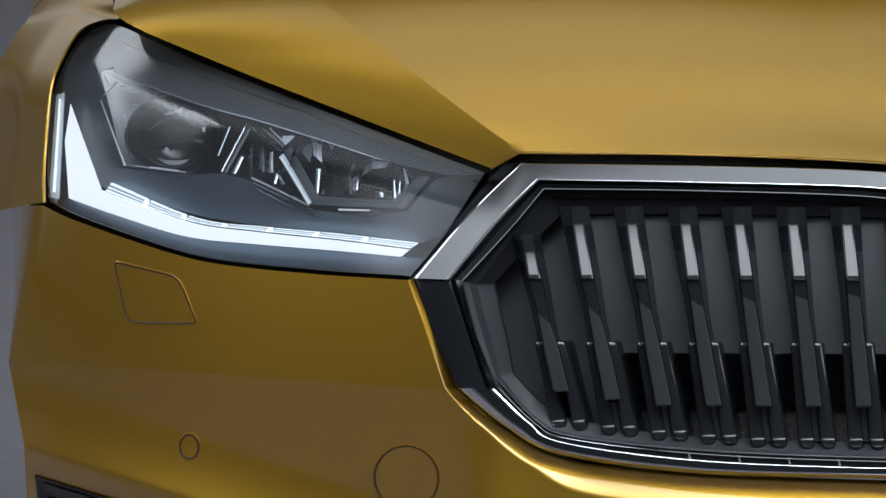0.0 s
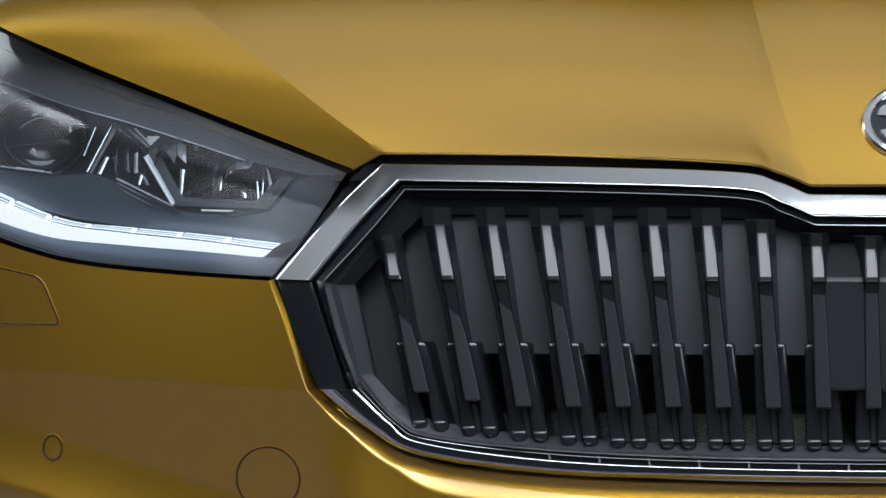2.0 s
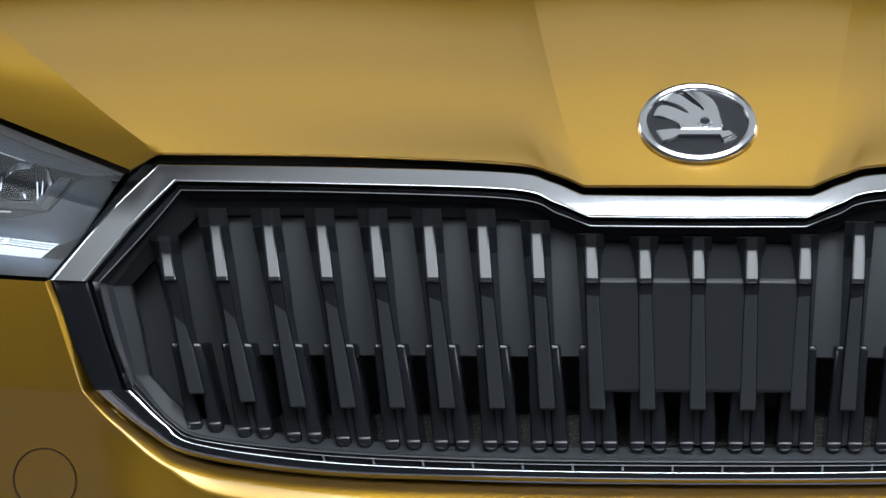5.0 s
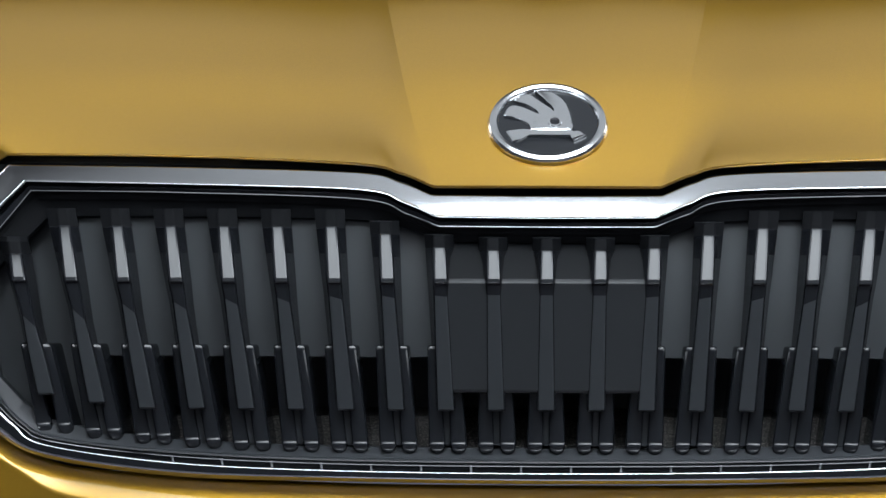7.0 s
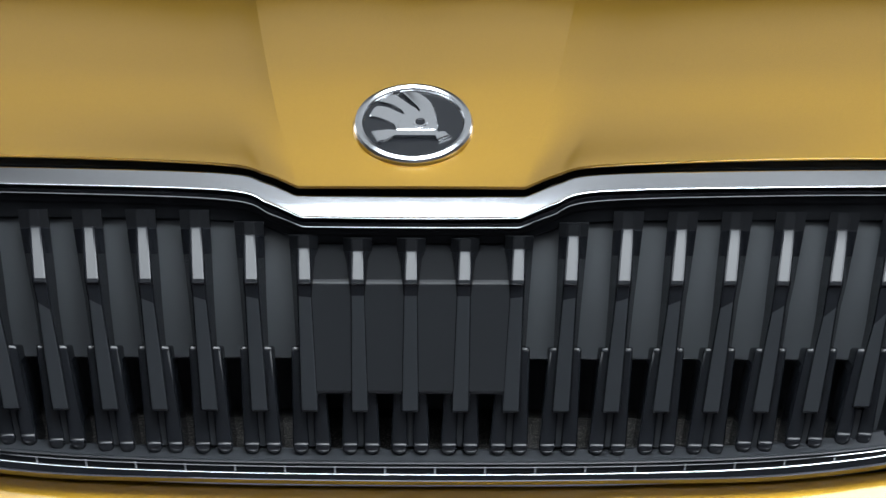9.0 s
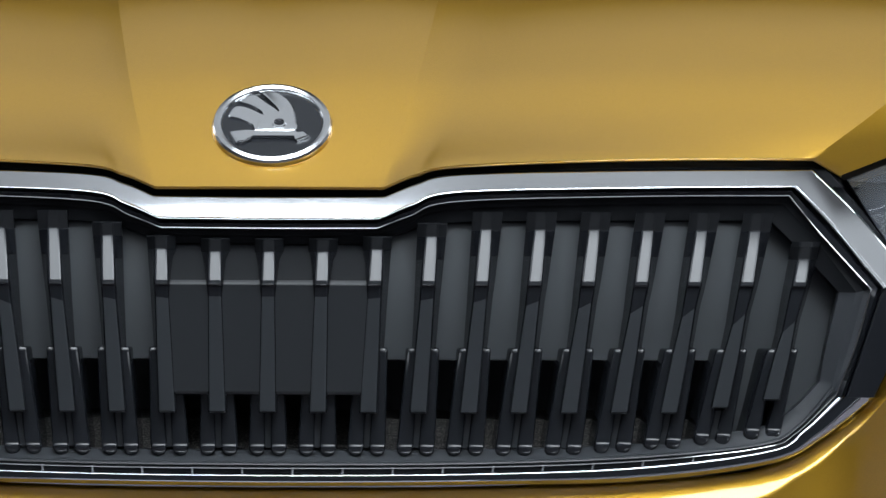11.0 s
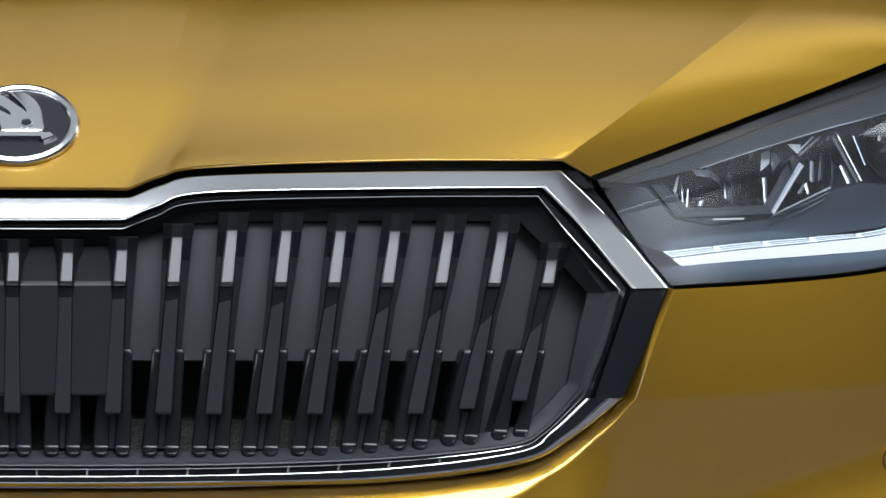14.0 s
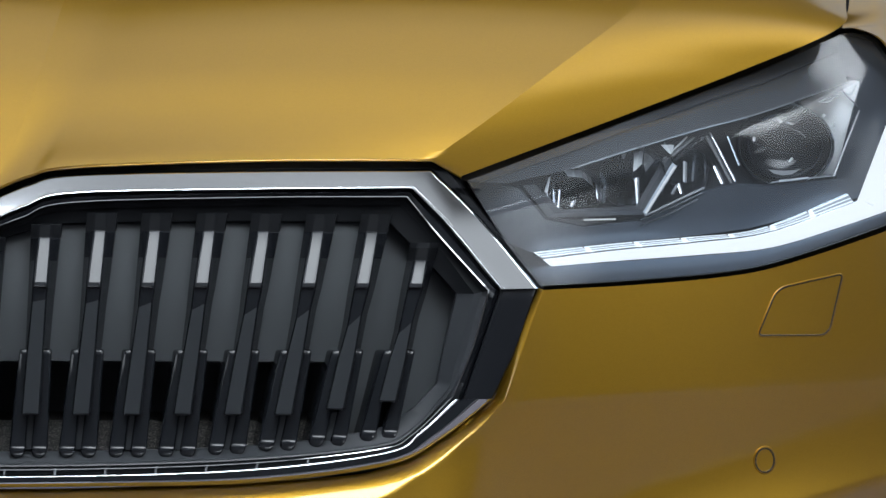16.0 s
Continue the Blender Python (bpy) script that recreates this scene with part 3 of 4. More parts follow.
def build_bumper():
    bm = bmesh.new()
    n = 44
    first = even([(x, u, 0) for x, u in UNDER_LAMP], n)
    m = FINE
    ins = curve([(x, u, 0) for x, u in INNER], m, (1,))
    outs = curve([(x, u, 0) for x, u in OUTER], m, (1, 2, 3))
    b = holder("bumper", car)
    for sx in (-1, 1):
        rows = []
        for i, (a, o) in enumerate(zip(ins, outs)):
            row = []
            for j in range(n + 1):
                q = a.lerp(o, j / n)
                if i < m:
                    q = first[j].lerp(ins[m].lerp(outs[m], j / n), i / m)
                row.append(q)
            lip = []                                   # the rolled edge towards the grille
            ring = RING_AT[i]
            for f, side_d, low_d in ((0.95, 0.030, 0.026), (0.95, 0.0040, 0.0150), (0.88, 0.0030, 0.0135), (0.74, 0.0022, 0.0118), (0.62, 0.0016, 0.0100), (0.50, 0.0010, 0.0080), (0.38, 0.0005, 0.0058), (0.26, 0.0001, 0.0035), (0.15, -0.0001, 0.0013), (0.06, -0.0002, 0.0001)):
                d = side_d + (low_d - side_d) * max(0.0, min(1.0, i / m - 0.3))
                q = a.lerp(ring, f)
                lip.append(lean(sx * q.x, bumper_depth(a.x, a.y) * (1 - f) + (grille_depth(ring.x, ring.y) + 0.004 - 0.005 * max(0.0, min(1.0, 1.6 - i / m))) * f + d, q.y))
            side = []                                  # round the corner towards the wheel
            for f in (0.05, 0.2, 0.5, 1.0):
                q = outs[i]
                t = max(0.0, min(1.0, (q.x - 0.55) / 0.22))
                side.append(lean(sx * (q.x + t * (0.003 + 0.055 * max(0.0, 1 - i / m) ** 0.6) * f ** 0.6), bumper_depth(q.x, q.y) + 0.02 * f + t * 0.45 * f, q.y - (1 - t) * 0.03 * f))
            rows.append(lip + [bumper_point(sx, q) for q in row] + side)
        grid(rows, bm)
    part("bumper_skin", bm, PAINT, b, "gold metallic bumper skin with a rolled edge round the grille", sharp=40)
    return b


def ring_lower():
    pts = [RING_1[7], RING_1[9], RING_1[10], RING_1[11], (0.3300, -0.1690), RING_1[13], RING_1[14]]
    return curve([(x, u, 0) for x, u in pts], FINE, (1,))


RING_AT = ring_lower()
bumper = build_bumper()


def groove(outline, wide, name, label, sx):
    """A narrow dark joint line with a raised paint edge, laid along the bumper."""
    pts = outline
    rows = [[], [], [], []]
    n = len(pts)
    mid = sum(pts, Vector()) / n
    for i, p in enumerate(pts):
        t = (pts[(i + 1) % n] - pts[i - 1]).normalized()
        out = Vector((t.y, -t.x, 0))
        for r, (o, d) in enumerate(((-wide, -0.0002), (-wide * 0.4, -0.0007), (wide * 0.4, -0.0007), (wide, -0.0002))):
            q = p + out * o
            rows[r].append(lean(sx * q.x, bumper_depth(q.x, q.y) + d, q.y))
    part(name, grid(rows, closed=True), JOINT, bumper, label)
    edge = [[], [], [], []]
    for i, p in enumerate(pts):
        t = (pts[(i + 1) % n] - pts[i - 1]).normalized()
        out = Vector((t.y, -t.x, 0))
        if out.dot(p - mid) < 0:
            out = -out
        for r, (o, d) in enumerate(((wide, 0.0002), (wide * 1.3, -0.0010), (wide * 1.9, -0.0009), (wide * 2.7, 0.0002))):
            q = p + out * o
            edge[r].append(lean(sx * q.x, bumper_depth(q.x, q.y) + d, q.y))
    part("rounded_edge", grid(edge, closed=True), PAINT, bumper)


JOINT = plain("joint_line", (0.07, 0.050, 0.026), 0.5)
for sx in (-1, 1):
    corners = [Vector((x, u, 0)) for x, u in ((0.7325, -0.0148), (0.6805, -0.0262), (0.6655, -0.0622), (0.7215, -0.0622))]
    ring = []
    for i, r in enumerate((0.0035, 0.0090, 0.0040, 0.0085)):
        p, a, b = corners[i], corners[i - 1], corners[(i + 1) % 4]
        a, b = p + (a - p).normalized() * r, p + (b - p).normalized() * r
        ring += [a.lerp(p, f).lerp(p.lerp(b, f), f) for f in (0, 0.17, 0.33, 0.5, 0.67, 0.83, 1)]
        c = corners[(i + 1) % 4] + (p - corners[(i + 1) % 4]).normalized() * 0.0095
        ring += [b.lerp(c, f) for f in (0.33, 0.66)]
    groove(ring, 0.0006, "washer_cover", "headlight washer cover outlined by a fine joint", sx)
    groove([Vector((0.6719 + 0.0073 * math.cos(a), -0.1593 + 0.0093 * math.sin(a), 0)) for a in np.linspace(0, 2 * math.pi, 33)[:-1]], 0.0007, "parking_sensor", "round parking sensor with a fine joint", sx)
# only one side has a towing eye cover
groove([Vector((0.5003 + 0.0246 * math.cos(a), -0.1805 + 0.0245 * math.sin(a), 0)) for a in np.linspace(0, 2 * math.pi, 49)[:-1]], 0.00055, "towing_cover", "round towing eye cover with a fine joint", -1)


def corner_intake(sx):
    """The dark intake low at the bumper's corner: a frame with a finned plate set into it."""
    quad = ((0.7985, -0.1885), (0.7000, -0.2140), (0.7000, -0.2560), (0.7960, -0.2500))
    at = lambda x, u, d: lean(sx * x, bumper_depth(x, u) + d, u)
    mid = (sum(q[0] for q in quad) / 4, sum(q[1] for q in quad) / 4)
    ring = lambda k, d: [at(mid[0] + (x - mid[0]) * k, mid[1] + (u - mid[1]) * k, d) for x, u in [(a[0] + (b[0] - a[0]) * f, a[1] + (b[1] - a[1]) * f) for a, b in zip(quad, quad[1:] + quad[:1]) for f in (0, 0.25, 0.5, 0.75)]]
    part("corner_intake", grid([ring(1.06, 0.003), ring(1.05, -0.003), ring(1.0, -0.003), ring(0.97, -0.0014), ring(0.5, -0.0012), ring(0.03, -0.0012)], closed=True), PIANO, bumper, "dark air intake at the corner of the bumper")
    for k in range(5):
        f = (k + 0.5) / 5
        a, b = (quad[0][0] + (quad[3][0] - quad[0][0]) * f - 0.004, quad[0][1] + (quad[3][1] - quad[0][1]) * f), (quad[1][0] + (quad[2][0] - quad[1][0]) * f + 0.004, quad[1][1] + (quad[2][1] - quad[1][1]) * f)
        rows = [[at(a[0] + (b[0] - a[0]) * t, a[1] + (b[1] - a[1]) * t + du, d) for t in (0, 0.33, 0.66, 1)] for du, d in ((0.004, 0.001), (0.0025, -0.005), (-0.0025, -0.005), (-0.0045, 0.001))]
        part("intake_slat", grid(rows), SATIN, bumper)


for sx in (-1, 1):
    corner_intake(sx)


# ---- headlights ----
LENS_TOP = ((0.4405, 0.0558), (0.5106, 0.0827), (0.6014, 0.1186), (0.6713, 0.1461), (0.7330, 0.1748), (0.7486, 0.1790))
LENS_LOW = ((0.4973, -0.0245), (0.5711, -0.0199), (0.6430, -0.0131), (0.6890, -0.0034), (0.7652, 0.0213), (0.7932, 0.0337))
LENS_IN = ((0.4973, -0.0245), (0.4700, 0.0092), (0.4405, 0.0558))
LENS_OUT = ((0.7932, 0.0337), (0.7972, 0.0649), (0.7940, 0.1235), (0.7700, 0.1712), (0.7486, 0.1790))


FOLD_U, FOLD_X = (0.02, 0.05, 0.084, 0.11, 0.123, 0.1325, 0.147, 0.155, 0.174), (0.729, 0.7359, 0.7436, 0.7486, 0.7507, 0.7550, 0.7595, 0.7560, 0.7419)


def lens_depth(x, u):
    fold = float(np.interp(u, FOLD_U, FOLD_X))        # where the cover turns round the corner
    steep = 0.45 + 0.30 * max(0.0, min(1.0, (x - 0.44) / 0.16))
    return plan(x) + 0.012 + (u + 0.025) * steep + 0.55 * soft(x - fold, 0.0015 + 0.02 * max(0.0, min(1.0, (0.10 - u) / 0.05)))


def lens_grid(nx=100, ny=44):
    """Places across the headlight's face, from its four edges: rows from low to top."""
    flat = lambda pts, n: even([(x, u, 0) for x, u in pts], n)
    t, l, a, b = flat(LENS_TOP, nx), flat(LENS_LOW, nx), flat(LENS_IN, ny), flat(LENS_OUT, ny)
    rows = []
    for j in range(ny + 1):
        v = j / ny
        row = []
        for i in range(nx + 1):
            s = i / nx
            row.append(l[i] * (1 - v) + t[i] * v + a[j] * (1 - s) + b[j] * s
                       - (l[0] * (1 - s) * (1 - v) + l[-1] * s * (1 - v) + t[0] * (1 - s) * v + t[-1] * s * v))
        rows.append(row)
    return rows


def strip(low, top, sx, push, thick, n=40, sharp=()):
    """A band between two lines on the headlight's face, with thickness."""
    a, b = even([(x, u, 0) for x, u in low], n, sharp), even([(x, u, 0) for x, u in top], n, sharp)
    rows = [[lean(sx * p.x, lens_depth(p.x, p.y) + d, p.y) for p in line] for line, d in
            ((a, push + thick), (a, push), (between(a, b, 0.5), push - 0.001), (b, push), (b, push + thick))]
    return grid(rows)


def edged(ob):
    """Gives the narrow side faces of a strip an added glow that spills onto the bezel."""
    ob.data.materials.append(EDGE_SPILL)
    n = len(ob.data.polygons) // 4
    for i, face in enumerate(ob.data.polygons):
        face.material_index = 1 if i < n or i >= 3 * n else 0
    return ob


def lamp_plate(points, sx, push, thick):
    return slab([lean(sx * x, lens_depth(x, u) + push, u) for x, u in points], thick)


def lens_line(points, n, sx, push, sharp=()):
    return [lean(sx * p.x, lens_depth(p.x, p.y) + (push(k / n) if callable(push) else push), p.y) for k, p in enumerate(even([(x, u, 0) for x, u in points], n, sharp))]


def prism(a, b, c, d, sx, push, thick):
    """A cut crystal bar with a ridge along its middle; a, b are one end, d, c the other."""
    at = lambda p, k: lean(sx * p[0], lens_depth(*p) + push + k, p[1])
    half = lambda p, q: ((p[0] + q[0]) / 2, (p[1] + q[1]) / 2)
    ridge = lambda p, q: -0.3 * math.dist(p, q)
    return grid([[at(a, thick), at(a, 0), at(half(a, b), ridge(a, b)), at(b, 0), at(b, thick)], [at(d, thick), at(d, 0), at(half(d, c), ridge(d, c)), at(c, 0), at(c, thick)]])


def sliver(points, half, sx, push, deep=0.003):
    """A fine raised line through the given points of the headlight's face."""
    pts = even([(x, u, 0) for x, u in points], 8 * (len(points) - 1))
    rows = [[], [], [], [], []]
    for i, p in enumerate(pts):
        t = (pts[min(i + 1, len(pts) - 1)] - pts[max(i - 1, 0)]).normalized()
        for r, (o, d) in enumerate(((-1, deep), (-1, 0), (0, -0.6 * half), (1, 0), (1, deep))):
            q = p + Vector((-t.y, t.x, 0)) * o * half
            rows[r].append(lean(sx * q.x, lens_depth(p.x, p.y) + push + d, q.y))
    return grid(rows)


def bowl(cx, cu, rx, ru, deep, sx, push, facets=14, name="reflector", parent=None, twist=0.0):
    """A facetted reflector bowl."""
    rows = []
    for f, k in ((1.0, 0.0), (0.82, 0.35), (0.55, 0.72), (0.25, 0.95), (0.04, 1.0)):
        rows.append([lean(sx * (cx + rx * f * math.cos(a + twist * f)), lens_depth(cx, cu) + push + deep * k, cu + ru * f * math.sin(a + twist * f)) for a in np.linspace(0, 2 * math.pi, facets + 1)[:-1]])
    return part(name, grid(rows, closed=True), REFLECTOR, parent, "facetted dark silver reflector", sharp=5)


GUIDE_TOP = ((0.4913, 0.0013), (0.5543, 0.0083), (0.6129, 0.0136), (0.6701, 0.0208), (0.7439, 0.0500))
BROW = ((0.4700, 0.0540), (0.5210, 0.0660), (0.5700, 0.0822), (0.6225, 0.0985), (0.6717, 0.1122), (0.7434, 0.1385))


def build_headlight(sx):
    h = holder("headlight", car)
    face = lens_grid()
    ny, nx = len(face) - 1, len(face[0]) - 1

    def puff(i, j):
        """The cover stands upright over the lamps and rolls back under the hood's edge."""
        v, high = j / ny, face[ny][i].y - face[0][i].y
        roll = -0.08 * math.log(math.exp(-v / 0.0576) + math.exp(-(1 - v) / 0.0224))
        fade = max(0.0, min(1.0, (0.94 * nx - i) / (0.40 * nx)))
        return -0.33 * high * roll * fade * fade * (3 - 2 * fade)
    rows = [[lean(sx * p.x, lens_depth(p.x, p.y) + puff(i, j), p.y) for i, p in enumerate(row)] for j, row in enumerate(face)]
    cover = part("lens_cover", grid(rows), COVER, h, "clear curved headlight cover")
    cover.visible_shadow = False
    rim = [face[0][i] for i in range(nx + 1)] + [face[j][nx] for j in range(1, ny + 1)] + [face[ny][i] for i in range(nx - 1, -1, -1)] + [face[j][0] for j in range(ny - 1, 0, -1)]
    mid = Vector((0.63, 0.07, 0))
    wider = [p + (p - mid).normalized() * 0.022 for p in rim]
    grow = [p + (p - mid).normalized() * 0.0009 for p in rim]
    part("gasket", grid([[lean(sx * p.x, lens_depth(p.x, p.y) + d, p.y) for p in r] for r, d in ((wider, 0.040), (grow, 0.020), (grow, 0.008), (rim, 0.003), (between(rim, [mid] * len(rim), 0.004), 0.010), (between(rim, [mid] * len(rim), 0.004), 0.045))], closed=True), MATTE, h, "black rubber gasket round the headlight")
    part("housing", grid([[lean(sx * p.x, lens_depth(p.x, p.y) + 0.095, p.y) for p in row] for row in face]), HOUSING, h, "dark grey lamp housing")
    # lit strips
    edged(part("daytime_light", strip(((0.5052, -0.0097), (0.5540, -0.0054), (0.6213, -0.0002), (0.6763, 0.0055), (0.7329, 0.0217), (0.7776, 0.0365)),
                                ((0.4985, -0.0042), (0.5542, 0.0027), (0.6217, 0.0095), (0.6768, 0.0174), (0.7490, 0.0427), (0.7500, 0.0430)), sx, 0.015, 0.022), LAMP, h, "lit white daytime running light"))
    part("corner_light", lamp_plate(((0.7795, 0.1136), (0.7832, 0.0834), (0.7776, 0.0365), (0.7490, 0.0427)), sx, 0.0145, 0.006), LAMP, h, "lit white corner light wedge")
    part("side_light", prism((0.7850, 0.1230), (0.7925, 0.1215), (0.7955, 0.0374), (0.7858, 0.0356), sx, 0.010, 0.01), GUIDE_LIT, h, "clear side light strip")
    part("side_line", prism((0.7880, 0.1180), (0.7896, 0.1180), (0.7918, 0.0420), (0.7892, 0.0410), sx, 0.0065, 0.004), LAMP_LINE, h, "bright line in the side light")
    low = even([(x, u + 0.0009, 0) for x, u in ((0.4985, -0.0042), (0.5542, 0.0027), (0.6217, 0.0095), (0.6768, 0.0174), (0.7490, 0.0415))], 160)
    up = even([(x, u, 0) for x, u in GUIDE_TOP], 160)
    ends = (0.4965, 0.5364, 0.5744, 0.6114, 0.6478, 0.6807, 0.7132, 0.7473)
    flat2 = lambda line: [(p.x, p.y) for p in line]
    for x0, x1 in zip(ends, ends[1:]):
        i, j = (min(range(161), key=lambda n: abs(low[n].x - x)) for x in (x0 + 0.0012, x1 - 0.0012))
        edged(part("light_guide", strip(flat2(low[i:j + 1]), flat2(up[i:j + 1]), sx, 0.016, 0.022, 12), GUIDE_LIT, h, "clear light guide segment"))
        for f, g in ((0.10, 0.26), (0.46, 0.56), (0.80, 0.96)):
            part("bright_line", strip(flat2(between(low, up, f)[i:j + 1]), flat2(between(low, up, g)[i:j + 1]), sx, 0.0135, 0.001, 12), LAMP_LINE, h)
        part("divider", prism(*flat2((low[i], low[max(0, i - 3)], up[max(0, i - 1)], up[i + 1])), sx, 0.0135, 0.006), LAMP_LINE, h)
    part("lamp_sill", strip(((0.4968, -0.0232), (0.5711, -0.0188), (0.6430, -0.0120), (0.6890, -0.0022), (0.7652, 0.0226), (0.7880, 0.0330)),
                            ((0.4870, -0.0112), (0.5540, -0.0062), (0.6213, -0.0010), (0.6763, 0.0047), (0.7329, 0.0209), (0.7776, 0.0357)), sx, 0.028, 0.02), SILL, h, "blue-grey sill under the lit strip")
    # brow, outer plate and lower bezel round the lamp opening
    top = ((0.4412, 0.0553), (0.5106, 0.0822), (0.6014, 0.1181), (0.6500, 0.1374), (0.6713, 0.1456), (0.7330, 0.1738))
    step = tuple((a[0] * 0.7 + b[0] * 0.3, a[1] * 0.7 + b[1] * 0.3) for a, b in zip(top, BROW))
    rows = [lens_line(top, 40, sx, 0.006), lens_line(step, 40, sx, 0.009), lens_line(tuple((x, u - 0.0006) for x, u in step), 40, sx, 0.0125), lens_line(BROW, 40, sx, 0.018), lens_line(BROW, 40, sx, 0.0205),
            lens_line(tuple((x, u + 0.003) for x, u in BROW), 40, sx, 0.090)]
    part("brow_panel", grid(rows), BROWGREY, h, "grey brow panel inside the headlight")
    part("brow_edge", sliver(BROW[1:], 0.0006, sx, 0.0165), FACET, h, "fine bright edge of the brow panel")
    lip = ((0.7434, 0.1433), (0.7540, 0.1405), (0.7470, 0.1150), (0.7318, 0.0608), (0.6790, 0.0550), (0.6480, 0.0560), (0.6250, 0.0500), (0.5760, 0.0270), (0.5303, 0.0215), (0.5010, 0.0275), (0.4800, 0.0520), (0.4620, 0.0545))
    out = ((0.7330, 0.1770), (0.7720, 0.1732), (0.7965, 0.1240), (0.7995, 0.0600), (0.6930, 0.0290), (0.6600, 0.0205), (0.6200, 0.0150), (0.5800, 0.0110), (0.5340, 0.0062), (0.4890, 0.0012), (0.4690, 0.0100), (0.4420, 0.0548))
    a, b = curve([(x, u, 0) for x, u in lip], 6, range(12)), curve([(x, u, 0) for x, u in out], 6, range(12))
    flat = lambda line, d: [lean(sx * p.x, lens_depth(p.x, p.y) + d, p.y) for p in line]
    part("bezel", grid([flat(b, 0.040), flat(between(a, b, 0.7), 0.034), flat(between(a, b, 0.35), 0.029), flat(between(a, b, 0.04), 0.026), flat(a, 0.0275), flat(a, 0.085)]), BEZEL, h, "dark gloss bezel round the lamp opening")
    # the silver shell between the bezel and the projector
    edge = ((0.7420, 0.1405), (0.7535, 0.1385), (0.7470, 0.1150), (0.7390, 0.0870), (0.7322, 0.0635))
    heart = ((0.7060, 0.1235), (0.7090, 0.1180), (0.7080, 0.1040), (0.7060, 0.0840), (0.7040, 0.0640))
    at = lambda f: [(a[0] + (b[0] - a[0]) * f, a[1] + (b[1] - a[1]) * f) for a, b in zip(edge, heart)]
    rows = [lens_line(at(f), 24, sx, lambda t, d=d: d + 0.020 * (t - 0.5)) for f, d in ((0.0, 0.030), (0.08, 0.032), (0.2, 0.036), (0.38, 0.045), (0.6, 0.060), (0.8, 0.080), (1.0, 0.095))]
    part("projector_shell", grid(rows), SHELL, h, "pale silver shell beside the projector")
    # projector: clear rim, hollow dark lens, inner edges
    cx, cu = 0.6925, 0.0868

    def lathe(profile, squash=0.86):
        return grid([[lean(sx * (cx + r * math.cos(t)), lens_depth(cx, cu) + d, cu + squash * r * math.sin(t)) for t in np.linspace(0, 2 * math.pi, 65)[:-1]] for r, d in profile], closed=True)

    part("projector", lathe(((0.0400, 0.09), (0.0390, 0.052), (0.0384, 0.0495), (0.0376, 0.0490), (0.0368, 0.0505), (0.0362, 0.060))), GLASSY, h, "round projector with a clear rim")
    part("projector_lens", lathe(((0.0362, 0.055), (0.0345, 0.0575), (0.0310, 0.0625), (0.025, 0.0680), (0.016, 0.0725), (0.008, 0.0745), (0.0004, 0.0750))), PROJECTOR, h, "hollow dark projector lens")
    part("projector_ring", lathe(((0.0300, 0.0600), (0.0296, 0.0580), (0.0290, 0.0580), (0.0286, 0.0600))), GLASSY, h, "fine ring on the projector lens")
    for pts, w, mat in ((((0.7090, 0.0935), (0.7010, 0.0990), (0.6880, 0.1023), (0.6675, 0.1032)), 0.0005, FACET), (((0.7155, 0.0781), (0.7000, 0.0800), (0.6851, 0.0821), (0.6700, 0.0870), (0.6649, 0.0904)), 0.0004, GLASSY),
                        (((0.7120, 0.0705), (0.7040, 0.0645), (0.6920, 0.0612), (0.6800, 0.0625)), 0.0005, GLASSY)):
        part("lens_arc", sliver(pts, w, sx, 0.044), mat, h)
    part("crescent", lamp_plate(((0.7050, 0.0690), (0.6985, 0.0672), (0.6913, 0.0667), (0.6840, 0.0668), (0.6778, 0.0676), (0.6815, 0.0645), (0.6890, 0.0628), (0.6970, 0.0638)), sx, 0.047, 0.003), FACET, h, "pale crescent low in the projector")
    for quad in (((0.7355, 0.1050), (0.7325, 0.1062), (0.7310, 0.1020), (0.7345, 0.1005)), ((0.7340, 0.0925), (0.7318, 0.0930), (0.7300, 0.0850), (0.7325, 0.0845)), ((0.7318, 0.0822), (0.7300, 0.0822), (0.7285, 0.0770), (0.7305, 0.0770)),
                 ((0.6900, 0.1060), (0.6845, 0.1105), (0.6838, 0.1085), (0.6880, 0.1045)), ((0.7000, 0.1040), (0.6935, 0.1065), (0.6930, 0.1050), (0.6975, 0.1030)), ((0.6680, 0.0930), (0.6655, 0.0940), (0.6650, 0.0900), (0.6672, 0.0895)),
                 ((0.7260, 0.1120), (0.7235, 0.1135), (0.7222, 0.1110), (0.7240, 0.1100)), ((0.6985, 0.0760), (0.6965, 0.0775), (0.6935, 0.0740), (0.6950, 0.0735))):
        part("crystal_facet", prism(*quad, sx, 0.041, 0.005), CRYSTAL, h)
    # the lit upper corner of the opening, with its scratches of light
    for pts, w in ((((0.7511, 0.1366), (0.7460, 0.1290), (0.7397, 0.1309)), 0.0005), (((0.7397, 0.1309), (0.7470, 0.1235), (0.7520, 0.1190)), 0.0006), (((0.7370, 0.1275), (0.7290, 0.1262), (0.7193, 0.1220)), 0.0005), (((0.7330, 0.1268), (0.7275, 0.1225), (0.7200, 0.1218)), 0.0004)):
        part("corner_glint", sliver(pts, w, sx, 0.022), FACET, h)
    part("bright_edge", prism((0.7322, 0.0628), (0.7315, 0.0642), (0.6789, 0.0576), (0.6788, 0.0562), sx, 0.0215, 0.004), FACET, h, "bright lower edge of the projector opening")
    part("bright_edge", prism((0.7090, 0.0605), (0.7090, 0.0618), (0.6850, 0.0588), (0.6850, 0.0574), sx, 0.0190, 0.004), CRYSTAL, h)
